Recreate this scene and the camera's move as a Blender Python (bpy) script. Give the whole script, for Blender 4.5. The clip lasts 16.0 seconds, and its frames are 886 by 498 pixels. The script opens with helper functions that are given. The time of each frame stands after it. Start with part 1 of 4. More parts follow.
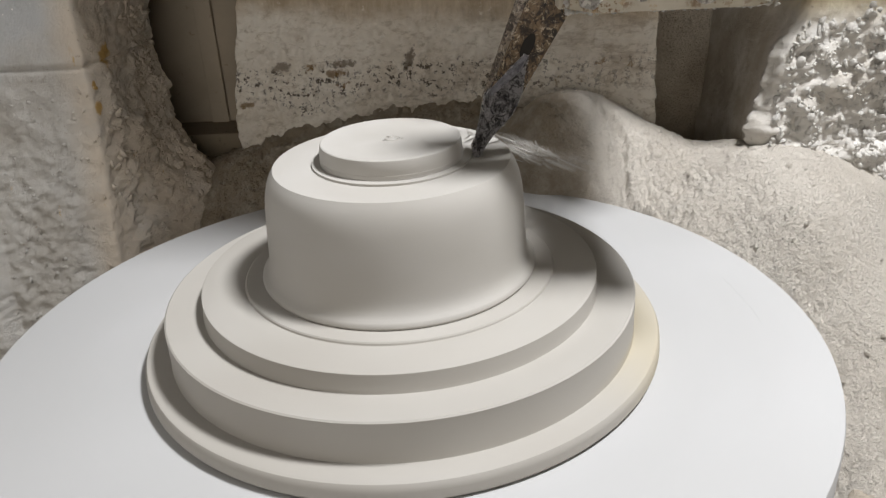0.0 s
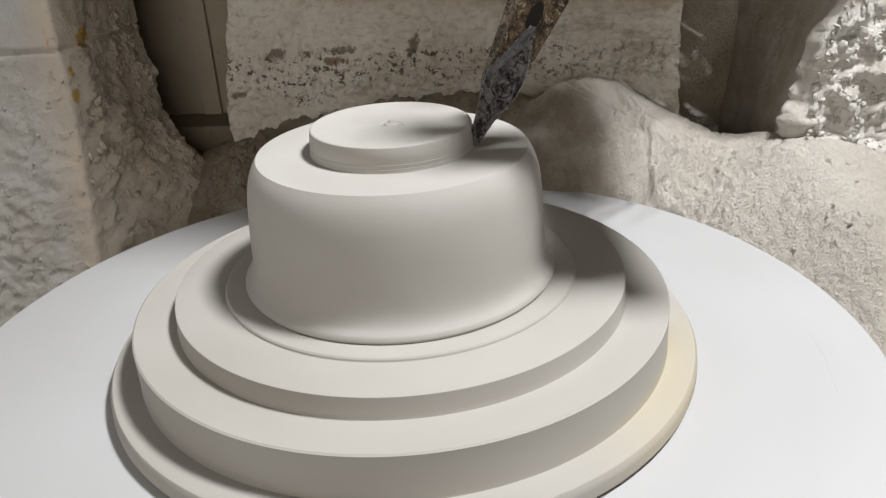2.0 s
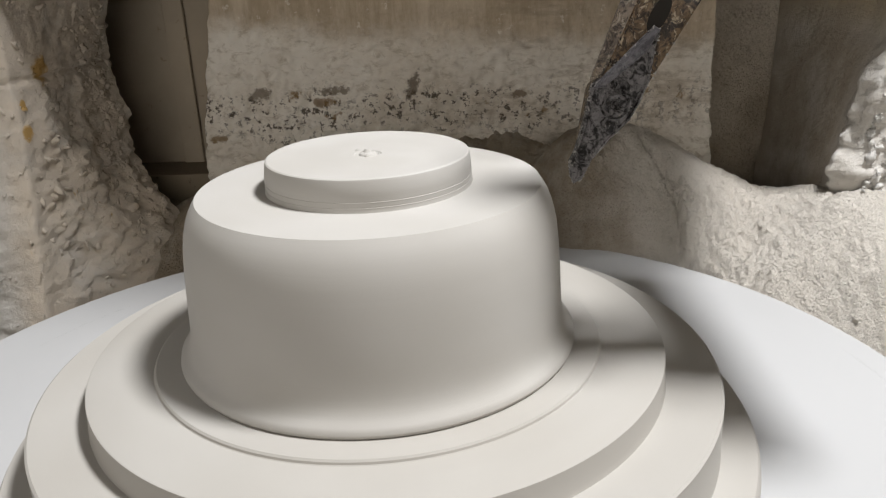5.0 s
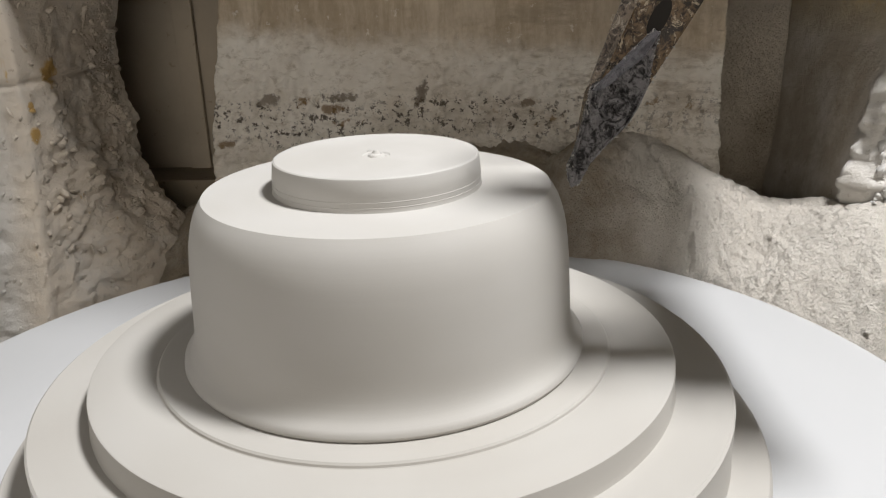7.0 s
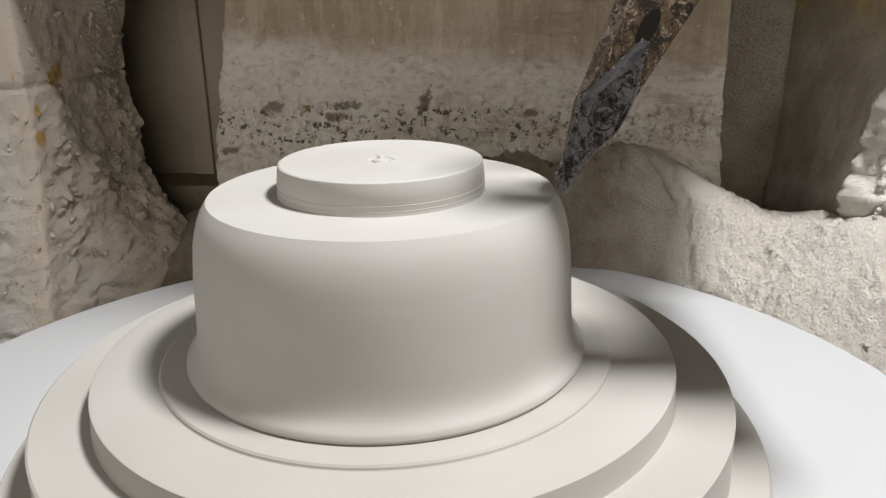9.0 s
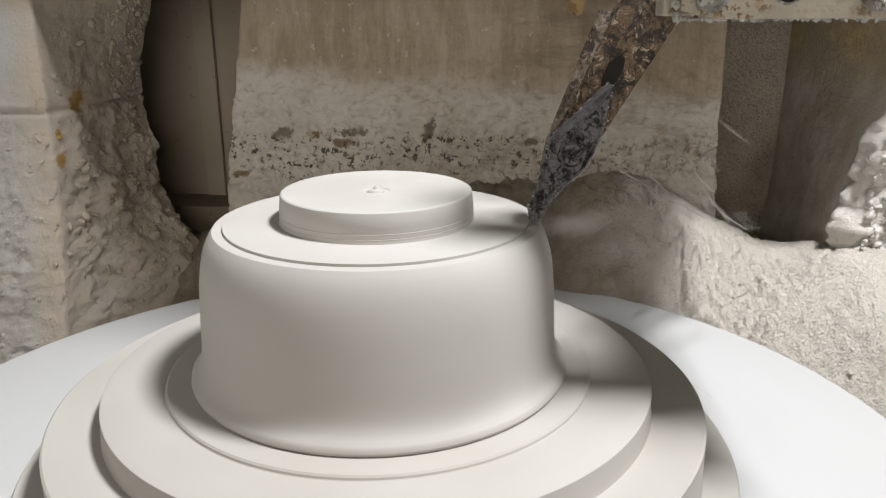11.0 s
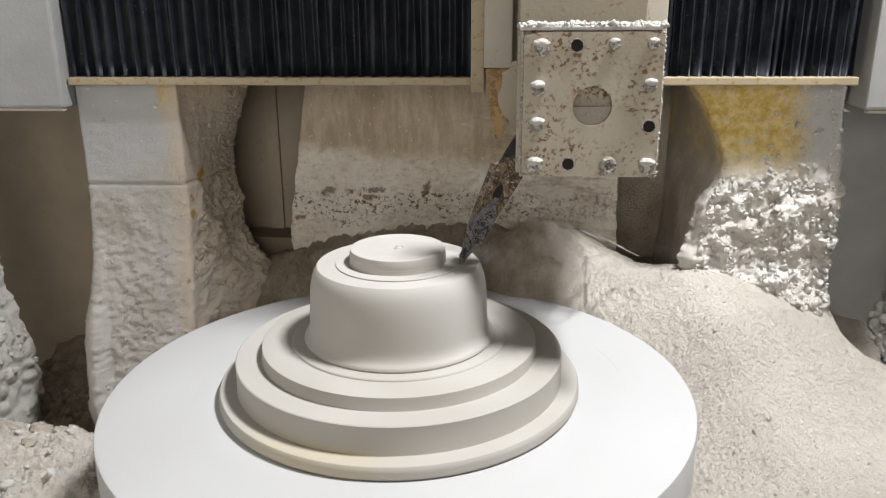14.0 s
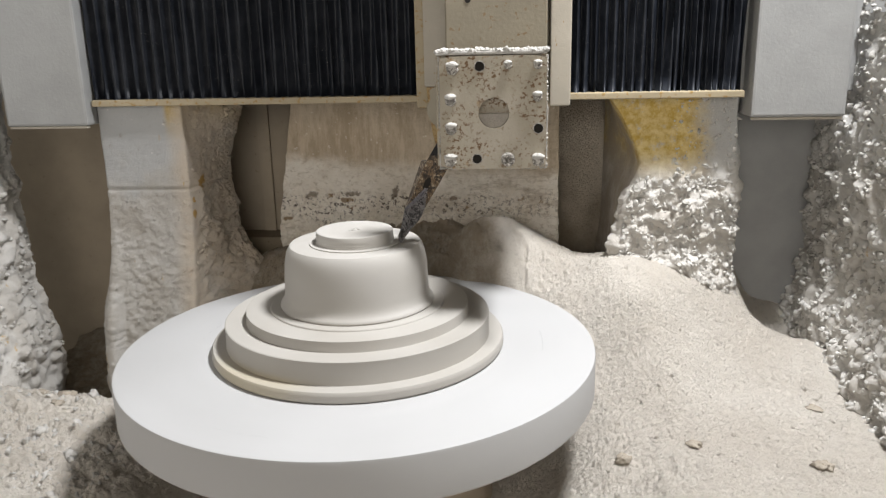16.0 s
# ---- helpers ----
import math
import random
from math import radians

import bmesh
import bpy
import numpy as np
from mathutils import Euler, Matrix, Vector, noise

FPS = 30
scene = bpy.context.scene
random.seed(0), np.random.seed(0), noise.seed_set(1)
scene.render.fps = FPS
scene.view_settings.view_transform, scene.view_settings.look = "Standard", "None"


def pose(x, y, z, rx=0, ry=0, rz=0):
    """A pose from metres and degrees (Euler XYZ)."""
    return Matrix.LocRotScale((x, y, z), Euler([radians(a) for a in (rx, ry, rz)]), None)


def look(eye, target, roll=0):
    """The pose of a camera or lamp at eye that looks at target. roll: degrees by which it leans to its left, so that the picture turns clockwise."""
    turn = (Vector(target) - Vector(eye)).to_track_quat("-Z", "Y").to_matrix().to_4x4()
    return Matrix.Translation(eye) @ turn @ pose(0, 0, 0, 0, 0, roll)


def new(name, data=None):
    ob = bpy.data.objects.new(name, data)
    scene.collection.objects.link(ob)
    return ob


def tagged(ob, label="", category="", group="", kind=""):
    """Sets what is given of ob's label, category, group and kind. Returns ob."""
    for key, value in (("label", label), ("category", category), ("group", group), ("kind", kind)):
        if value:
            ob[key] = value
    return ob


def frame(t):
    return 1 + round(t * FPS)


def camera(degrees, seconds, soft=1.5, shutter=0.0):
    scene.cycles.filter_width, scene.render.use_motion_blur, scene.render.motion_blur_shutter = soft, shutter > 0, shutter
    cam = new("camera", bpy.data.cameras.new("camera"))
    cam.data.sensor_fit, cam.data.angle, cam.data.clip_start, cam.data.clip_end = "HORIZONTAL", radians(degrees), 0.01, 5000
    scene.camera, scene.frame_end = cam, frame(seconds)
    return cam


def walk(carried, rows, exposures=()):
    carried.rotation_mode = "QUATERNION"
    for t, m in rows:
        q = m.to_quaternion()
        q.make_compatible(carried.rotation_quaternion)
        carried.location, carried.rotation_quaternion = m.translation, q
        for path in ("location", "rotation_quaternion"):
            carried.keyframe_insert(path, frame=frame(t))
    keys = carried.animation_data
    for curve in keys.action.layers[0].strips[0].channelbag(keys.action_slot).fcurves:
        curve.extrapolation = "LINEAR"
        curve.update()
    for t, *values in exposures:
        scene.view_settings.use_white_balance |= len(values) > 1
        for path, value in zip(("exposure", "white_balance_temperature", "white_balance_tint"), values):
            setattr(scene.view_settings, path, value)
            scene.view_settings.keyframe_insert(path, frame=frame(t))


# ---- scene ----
cam = camera(59.17, 16.0, soft=1.2, shutter=0.3)
PATH = [
    (0.0, 0.0485, -0.5053, 1.1055, 64.47, 2.68, 0.64),
    (0.5, 0.0436, -0.4887, 1.0850, 64.47, 2.52, 1.43),
    (1.0, 0.0422, -0.4626, 1.0736, 63.98, 2.88, 1.74),
    (1.5, 0.0472, -0.4426, 1.0709, 63.93, 3.06, 1.41),
    (2.0, 0.0448, -0.4460, 1.0769, 64.60, 2.65, 1.02),
    (2.5, 0.0414, -0.4361, 1.0749, 65.66, 2.31, 0.98),
    (3.0, 0.0426, -0.3859, 1.0600, 66.99, 2.10, 1.23),
    (5.5, 0.0523, -0.3531, 1.0310, 69.61, 2.32, 2.43),
    (6.0, 0.0496, -0.3499, 1.0286, 69.74, 2.30, 2.77),
    (6.5, 0.0499, -0.3504, 1.0285, 69.88, 1.99, 2.65),
    (7.0, 0.0498, -0.3537, 1.0272, 70.43, 1.66, 2.67),
    (7.5, 0.0513, -0.3530, 1.0286, 70.48, 1.48, 2.82),
    (8.0, 0.0526, -0.3539, 1.0293, 70.65, 1.25, 2.75),
    (8.5, 0.0518, -0.3549, 1.0304, 70.91, 1.08, 2.87),
    (9.0, 0.0484, -0.3564, 1.0251, 71.28, 0.90, 2.91),
    (11.5, 0.0668, -0.3978, 1.0452, 73.17, 0.19, 4.24),
    (12.0, 0.0726, -0.4388, 1.0624, 73.52, 0.02, 4.22),
    (12.5, 0.0739, -0.5038, 1.0855, 73.61, 0.16, 4.49),
    (13.0, 0.0783, -0.5678, 1.1114, 73.61, 0.28, 4.39),
    (13.5, 0.0919, -0.6563, 1.1455, 73.27, 0.39, 4.51),
    (14.0, 0.1028, -0.7424, 1.1760, 72.91, 0.37, 4.29),
    (14.5, 0.1095, -0.8090, 1.1886, 72.99, 0.51, 4.21),
    (15.0, 0.1315, -0.8392, 1.1763, 73.15, 0.68, 4.00),
    (15.5, 0.1703, -0.8682, 1.1726, 73.77, 1.11, 3.62),
    (16.0, 0.1991, -0.9329, 1.1758, 74.92, 1.24, 5.10),
]
walk(cam, [(t, pose(x, y, z, rx, ry, rz)) for t, x, y, z, rx, ry, rz in PATH], [(0.0, -0.20), (3.0, -0.15), (5.5, -0.08), (9.0, -0.05), (11.5, 0.05), (14.5, 0.08), (16.0, 0.06)])

# ---------------------------------------------------------------- light and exposure
world = bpy.data.worlds.new("workshop_air")
scene.world = world
world.use_nodes = True
world.node_tree.nodes["Background"].inputs["Color"].default_value = (0.86, 0.93, 1.0, 1)
world.node_tree.nodes["Background"].inputs["Strength"].default_value = 0.05


def area_lamp(name, eye, target, size, power, colour, shape="DISK", size_y=0.0):
    data = bpy.data.lights.new(name, "AREA")
    data.shape, data.size, data.energy, data.color = shape, size, power, colour
    if size_y:
        data.size_y = size_y
    lamp = new(name, data)
    lamp.matrix_world = look(eye, target)
    return lamp


# a work lamp high to the right of the machine, and an added fill behind the viewer
area_lamp("work_lamp", (0.66, -0.08, 2.35), (0.0, 0.0, 0.88), 0.26, 48.0, (0.98, 0.985, 1.0))
# unseen fill, added only to brighten the faces turned towards the viewer
area_lamp("front_fill", (0.0, -3.2, 1.65), (0.0, 0.3, 0.9), 2.2, 30.0, (1.0, 0.935, 0.86), "RECTANGLE", 1.4)
scene.view_settings.exposure = 0.0

# ---------------------------------------------------------------- materials


class Nodes:
    """A material's node tree, with short ways to add what the surfaces need."""

    def __init__(self, name, rough=0.8, metal=0.0, spec=0.35):
        self.mat = bpy.data.materials.new(name)
        self.mat.use_nodes = True
        self.tree = self.mat.node_tree
        self.bsdf = self.tree.nodes["Principled BSDF"]
        self.bsdf.inputs["Roughness"].default_value = rough
        self.bsdf.inputs["Metallic"].default_value = metal
        self.bsdf.inputs["Specular IOR Level"].default_value = spec
        self.where = self.tree.nodes.new("ShaderNodeTexCoord").outputs["Object"]

    def link(self, a, b):
        self.tree.links.new(a, b)

    def noise(self, scale, detail=5.0, rough=0.6, stretch=None, distort=0.0):
        n = self.tree.nodes.new("ShaderNodeTexNoise")
        n.inputs["Scale"].default_value, n.inputs["Detail"].default_value = scale, detail
        n.inputs["Roughness"].default_value, n.inputs["Distortion"].default_value = rough, distort
        if stretch:
            m = self.tree.nodes.new("ShaderNodeMapping")
            m.inputs["Scale"].default_value = stretch
            self.link(self.where, m.inputs["Vector"])
            self.link(m.outputs["Vector"], n.inputs["Vector"])
        else:
            self.link(self.where, n.inputs["Vector"])
        return n.outputs["Fac"]

    def ramp(self, fac, low, high, a=0.0, b=1.0):
        r = self.tree.nodes.new("ShaderNodeMapRange")
        r.interpolation_type = "SMOOTHSTEP"
        for key, value in (("From Min", low), ("From Max", high), ("To Min", a), ("To Max", b)):
            r.inputs[key].default_value = value
        self.link(fac, r.inputs["Value"])
        return r.outputs["Result"]

    def axis(self, which):
        s = self.tree.nodes.new("ShaderNodeSeparateXYZ")
        self.link(self.where, s.inputs["Vector"])
        return s.outputs[which]

    def math(self, kind, a, b=None):
        m = self.tree.nodes.new("ShaderNodeMath")
        m.operation = kind
        for k, v in enumerate((a, b)):
            if v is None:
                continue
            if isinstance(v, (int, float)):
                m.inputs[k].default_value = v
            else:
                self.link(v, m.inputs[k])
        return m.outputs["Value"]

    def mix(self, fac, a, b):
        m = self.tree.nodes.new("ShaderNodeMix")
        m.data_type = "RGBA"
        if isinstance(fac, (int, float)):
            m.inputs[0].default_value = fac
        else:
            self.link(fac, m.inputs[0])
        for k, v in ((6, a), (7, b)):
            if isinstance(v, tuple):
                m.inputs[k].default_value = (*v, 1)
            else:
                self.link(v, m.inputs[k])
        return m.outputs[2]

    def colour(self, c):
        if isinstance(c, tuple):
            self.bsdf.inputs["Base Color"].default_value = (*c, 1)
        else:
            self.link(c, self.bsdf.inputs["Base Color"])

    def bump(self, height, distance, strength=1.0):
        b = self.tree.nodes.new("ShaderNodeBump")
        b.inputs["Distance"].default_value, b.inputs["Strength"].default_value = distance, strength
        self.link(height, b.inputs["Height"])
        if self.bsdf.inputs["Normal"].is_linked:
            self.link(self.bsdf.inputs["Normal"].links[0].from_socket, b.inputs["Normal"])
        self.link(b.outputs["Normal"], self.bsdf.inputs["Normal"])


def turned_plaster(name, low, high):
    n = Nodes(name, 0.72, 0.0, 0.25)
    soft = n.noise(14.0, 4.0)
    c = n.mix(n.ramp(soft, 0.35, 0.7), low, high)
    lines = n.noise(1.0, 3.0, 0.6, (6.0, 6.0, 900.0))
    c = n.mix(n.ramp(lines, 0.55, 0.75, 0.0, 0.10), c, (0.43, 0.40, 0.36))
    # a yellowed sector on the lowest step
    x, y, z = n.axis("X"), n.axis("Y"), n.axis("Z")
    turn = n.math("ARCTAN2", y, x)
    sector = n.math("MULTIPLY", n.ramp(n.math("ABSOLUTE", turn), 0.25, 0.5, 1.0, 0.0), n.ramp(z, 0.012, 0.022, 1.0, 0.0))
    sector = n.math("MULTIPLY", sector, n.ramp(n.noise(22.0), 0.3, 0.6, 0.35, 1.0))
    c = n.mix(n.math("MULTIPLY", sector, 0.6), c, (0.49, 0.42, 0.27))
    n.colour(c)
    n.bump(lines, 0.0001, 0.25)
    n.bump(n.noise(700.0, 3.0), 0.00015, 0.5)
    return n.mat


def table_face():
    n = Nodes("table_face", 0.6, 0.0, 0.3)
    smear = n.noise(5.0, 6.0, 0.62, (1.0, 1.0, 1.0), 0.6)
    c = n.mix(n.ramp(smear, 0.35, 0.7), (0.435, 0.434, 0.433), (0.475, 0.475, 0.477))
    dirt = n.ramp(n.noise(38.0, 5.0), 0.66, 0.78)
    c = n.mix(n.math("MULTIPLY", dirt, 0.22), c, (0.40, 0.38, 0.34))
    n.colour(c)
    n.bump(n.noise(420.0, 4.0), 0.0003, 0.4)
    return n.mat


def powder(name, low, high, fine=420.0, depth=0.004, coarse=0.0):
    n = Nodes(name, 0.95, 0.0, 0.06)
    big, mid = n.noise(7.0, 6.0), n.noise(90.0, 6.0, 0.7)
    c = n.mix(n.ramp(big, 0.3, 0.7), low, high)
    c = n.mix(n.ramp(mid, 0.50, 0.75, 0.0, 0.4), c, tuple(v * 0.66 for v in low))
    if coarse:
        # brown dirt at the back, its tone deepened to carry the shadow lying there
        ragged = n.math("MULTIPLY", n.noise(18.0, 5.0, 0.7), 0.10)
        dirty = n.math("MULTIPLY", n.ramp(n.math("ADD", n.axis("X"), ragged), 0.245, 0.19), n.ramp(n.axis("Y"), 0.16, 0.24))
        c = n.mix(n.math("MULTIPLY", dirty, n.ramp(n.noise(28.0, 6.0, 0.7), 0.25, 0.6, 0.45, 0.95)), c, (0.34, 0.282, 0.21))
    n.colour(c)
    n.bump(n.noise(70.0, 6.0, 0.7), depth * 0.5, 0.7)
    n.bump(n.noise(190.0, 5.0, 0.75), depth * 1.1, 0.95)
    n.bump(n.noise(fine, 4.0, 0.7), depth * 0.6, 0.95)
    if coarse:
        # clotted grains low on the slope
        where = n.math("MULTIPLY", n.ramp(n.axis("X"), 0.20, 0.30), n.ramp(n.axis("Z"), 0.825, 0.79))
        n.bump(n.math("MULTIPLY", where, n.ramp(n.noise(140.0, 5.0, 0.7), 0.36, 0.62)), coarse, 0.8)
    return n.mat


def grimy_panel():
    """Brown painted sheet above, crusted with grey plaster below, pitted with rust along its foot."""
    n = Nodes("grimy_panel", 0.88, 0.0, 0.10)
    x, z = n.axis("X"), n.axis("Z")
    crust = n.mix(n.ramp(n.noise(11.0, 7.0, 0.65), 0.32, 0.68), (0.72, 0.65, 0.55), (0.87, 0.82, 0.735))
    crust = n.mix(n.ramp(n.noise(75.0, 7.0, 0.72, (1.0, 1.0, 1.7), 0.5), 0.50, 0.66, 0.0, 0.55), crust, (0.43, 0.36, 0.265))
    crust = n.mix(n.ramp(n.noise(190.0, 5.0, 0.7), 0.56, 0.66, 0.0, 0.55), crust, (0.86, 0.82, 0.75))
    bare = n.mix(n.ramp(n.noise(26.0, 6.0, 0.7, (1.6, 1.0, 0.35)), 0.35, 0.65), (0.46, 0.37, 0.26), (0.66, 0.56, 0.43))
    bare = n.mix(n.ramp(n.noise(110.0, 5.0, 0.7), 0.62, 0.68, 0.0, 0.8), bare, (0.78, 0.72, 0.63))
    high = n.math("ADD", n.math("ADD", z, n.math("MULTIPLY", x, 0.07)), n.math("MULTIPLY", n.noise(13.0, 8.0, 0.72), 0.07))
    c = n.mix(n.ramp(high, 0.985, 1.015), crust, bare)
    smear = n.math("MULTIPLY", n.ramp(x, -0.02, 0.12), n.ramp(n.noise(24.0, 6.0, 0.7, (0.5, 1.0, 2.2)), 0.50, 0.66))
    c = n.mix(n.math("MULTIPLY", smear, 0.55), c, (0.37, 0.30, 0.215))
    edge = n.math("ADD", z, n.math("MULTIPLY", n.noise(17.0, 6.0, 0.7), 0.09))
    band = n.math("MULTIPLY", n.ramp(edge, 0.905, 0.93), n.ramp(edge, 0.968, 0.952))
    fade = n.ramp(x, 0.24, 0.06, 0.5, 1.0)
    pits = n.math("MULTIPLY", n.math("MULTIPLY", band, fade), n.ramp(n.noise(140.0, 6.0, 0.72), 0.54, 0.585))
    c = n.mix(n.math("MULTIPLY", pits, 0.9), c, (0.085, 0.065, 0.048))
    rust = n.math("MULTIPLY", band, n.ramp(n.noise(38.0, 6.0, 0.7), 0.60, 0.68))
    c = n.mix(n.math("MULTIPLY", rust, 0.8), c, (0.27, 0.17, 0.075))
    # larger ragged bruises in the crust
    for cx, cz, rx, rz, tone in ((-0.009, 0.919, 0.008, 0.016, (0.14, 0.105, 0.075)), (-0.096, 0.905, 0.015, 0.006, (0.24, 0.145, 0.06)), (-0.085, 0.915, 0.020, 0.005, (0.17, 0.13, 0.09)), (-0.158, 0.914, 0.014, 0.008, (0.20, 0.16, 0.12)), (-0.205, 0.872, 0.012, 0.006, (0.24, 0.15, 0.06)), (0.092, 0.906, 0.010, 0.005, (0.20, 0.14, 0.09))):
        dx = n.math("DIVIDE", n.math("SUBTRACT", n.math("ADD", x, n.math("MULTIPLY", n.math("SUBTRACT", z, cz), -0.35)), cx), rx)
        dz = n.math("DIVIDE", n.math("SUBTRACT", z, cz), rz)
        d = n.math("ADD", n.math("ADD", n.math("MULTIPLY", dx, dx), n.math("MULTIPLY", dz, dz)), n.math("MULTIPLY", n.noise(150.0, 6.0, 0.75), 3.4))
        c = n.mix(n.ramp(d, 2.5, 1.9, 0.0, 0.8), c, tone)
    n.colour(c)
    n.bump(n.noise(80.0, 8.0, 0.75, (1.0, 1.0, 1.6)), 0.004, 0.8)
    n.bump(n.noise(300.0, 5.0, 0.75), 0.0018, 0.9)
    return n.mat


def crusted_paint(name, top, stain=None, grime_and_shade=None, cake=1.0, spots=()):
    """Grey painted casting whose lower part is caked with plaster."""
    n = Nodes(name, 0.85, 0.0, 0.12)
    x, z = n.axis("X"), n.axis("Z")
    wobble = n.math("ADD", z, n.math("MULTIPLY", n.noise(11.0, 6.0), 0.22))
    bare = n.ramp(wobble, 1.06, 1.12)
    caked = n.mix(n.ramp(n.noise(16.0, 7.0, 0.65), 0.3, 0.68), tuple(v * cake for v in (0.56, 0.525, 0.475)), tuple(v * cake for v in (0.70, 0.68, 0.645)))
    caked = n.mix(n.ramp(n.noise(60.0, 6.0, 0.7), 0.62, 0.80, 0.0, 0.3), caked, (0.40, 0.35, 0.29))
    paint = n.mix(n.ramp(n.noise(6.0, 5.0), 0.3, 0.7), top, tuple(v * 1.15 for v in top))
    paint = n.mix(n.ramp(n.noise(120.0, 4.0), 0.68, 0.72), paint, (0.75, 0.73, 0.70))
    c = n.mix(bare, caked, paint)
    if stain:
        x0, x1, z0 = stain
        zone = n.math("MULTIPLY", n.math("MULTIPLY", n.ramp(x, x0 - 0.01, x0), n.ramp(n.math("ADD", x, n.math("MULTIPLY", n.noise(30.0), 0.06)), x1 + 0.05, x1)), n.ramp(z, z0 - 0.03, z0 + 0.03))
        rusty = n.mix(n.ramp(n.noise(70.0, 6.0, 0.7), 0.35, 0.65), (0.54, 0.36, 0.085), (0.74, 0.60, 0.29))
        c = n.mix(n.math("MULTIPLY", zone, n.ramp(n.noise(45.0, 5.0, 0.7), 0.28, 0.46, 0.25, 1.0)), c, rusty)
    # side tone: dirt on the left column, crust and painted shade on the right
    if grime_and_shade:
        axis, g0, g1 = grime_and_shade[:3]
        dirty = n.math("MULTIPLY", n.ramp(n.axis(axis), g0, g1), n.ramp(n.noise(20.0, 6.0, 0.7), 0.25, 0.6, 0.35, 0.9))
        c = n.mix(dirty, c, grime_and_shade[3])
    run = n.math("MULTIPLY", 1.0 if cake < 1 else 0.0, n.math("MULTIPLY", n.ramp(n.noise(26.0, 4.0, 0.6, (1.6, 1.6, 0.5)), 0.66, 0.72), n.ramp(n.noise(150.0, 5.0, 0.7), 0.38, 0.55)))
    c = n.mix(n.math("MULTIPLY", run, 0.75), c, (0.50, 0.32, 0.10))
    y = n.axis("Y")
    for cx, cy, cz, r, rz in spots:
        q = [n.math("DIVIDE", n.math("SUBTRACT", a, b), w) for a, b, w in ((x, cx, 0.03), (y, cy, r), (z, cz, rz))]
        d = n.math("ADD", n.math("ADD", n.math("MULTIPLY", q[0], q[0]), n.math("MULTIPLY", q[1], q[1])), n.math("ADD", n.math("MULTIPLY", q[2], q[2]), n.math("MULTIPLY", n.noise(110.0, 5.0, 0.7), 1.6)))
        c = n.mix(n.ramp(d, 1.7, 1.0, 0.0, 0.85), c, (0.46, 0.27, 0.06))
    c = n.mix(n.ramp(n.noise(95.0, 6.0, 0.75), 0.60, 0.70, 0.0, 0.5), c, (0.24, 0.19, 0.14))
    n.colour(c)
    n.bump(n.noise(60.0, 7.0, 0.72), 0.003, 0.6)
    n.bump(n.noise(280.0, 5.0, 0.75), 0.002, 0.8)
    return n.mat


def painted(name, tone, spots=(0.20, 0.12, 0.06), amount=0.66, rough=0.5):
    n = Nodes(name, rough, 0.0, 0.4)
    c = n.mix(n.ramp(n.noise(12.0, 6.0), 0.3, 0.7), tone, tuple(v * 0.86 for v in tone))
    c = n.mix(n.ramp(n.noise(120.0, 5.0, 0.65), amount, amount + 0.06), c, spots)
    n.colour(c)
    n.bump(n.noise(200.0, 5.0), 0.0006, 0.6)
    return n.mat


def rusty_plate():
    n = Nodes("rusty_cream_paint", 0.55, 0.0, 0.4)
    c = n.mix(n.ramp(n.noise(20.0, 6.0), 0.3, 0.7), (0.37, 0.328, 0.25), (0.46, 0.415, 0.34))
    spots = n.math("MULTIPLY", n.ramp(n.noise(230.0, 5.0, 0.65), 0.535, 0.595), n.ramp(n.noise(34.0, 4.0), 0.37, 0.57))
    c = n.mix(spots, c, (0.16, 0.09, 0.04))
    c = n.mix(n.ramp(n.noise(60.0, 5.0), 0.64, 0.74, 0.0, 0.8), c, (0.34, 0.22, 0.10))
    c = n.mix(n.ramp(n.noise(80.0, 5.0, 0.7, (1.0, 1.0, 1.6)), 0.70, 0.75), c, (0.70, 0.68, 0.64))
    n.colour(c)
    n.bump(n.noise(150.0, 5.0, 0.6), 0.0008, 0.8)
    return n.mat


def worn_steel(name, dark, light, patch=(0.34, 0.27, 0.19), share=0.56, metal=0.6, scale=130.0, grease=0.0):
    n = Nodes(name, 0.45, metal, 0.5)
    c = n.mix(n.ramp(n.noise(scale * 1.6, 7.0, 0.75, None, 0.8), 0.42, 0.58), dark, light)
    cake = n.ramp(n.noise(scale, 7.0, 0.75, None, 1.6), share, share + 0.04)
    c = n.mix(cake, c, patch)
    crack = n.ramp(n.noise(scale * 2.2, 5.0, 0.7, (1.0, 1.0, 0.35)), 0.60, 0.66)
    c = n.mix(crack, c, tuple(v * 0.35 for v in dark))
    if grease:
        c = n.mix(n.ramp(n.math("ADD", n.axis("Z"), n.math("MULTIPLY", n.noise(60.0), 0.03)), grease, grease + 0.008), c, (0.018, 0.016, 0.015))
    n.colour(c)
    n.link(n.math("MULTIPLY", n.ramp(cake, 0.0, 1.0, 1.0, 0.0), metal), n.bsdf.inputs["Metallic"])
    n.link(n.ramp(cake, 0.0, 1.0, 0.38, 0.9), n.bsdf.inputs["Roughness"])
    n.bump(n.noise(scale * 1.3, 7.0, 0.75, None, 1.2), 0.003, 1.0)
    return n.mat


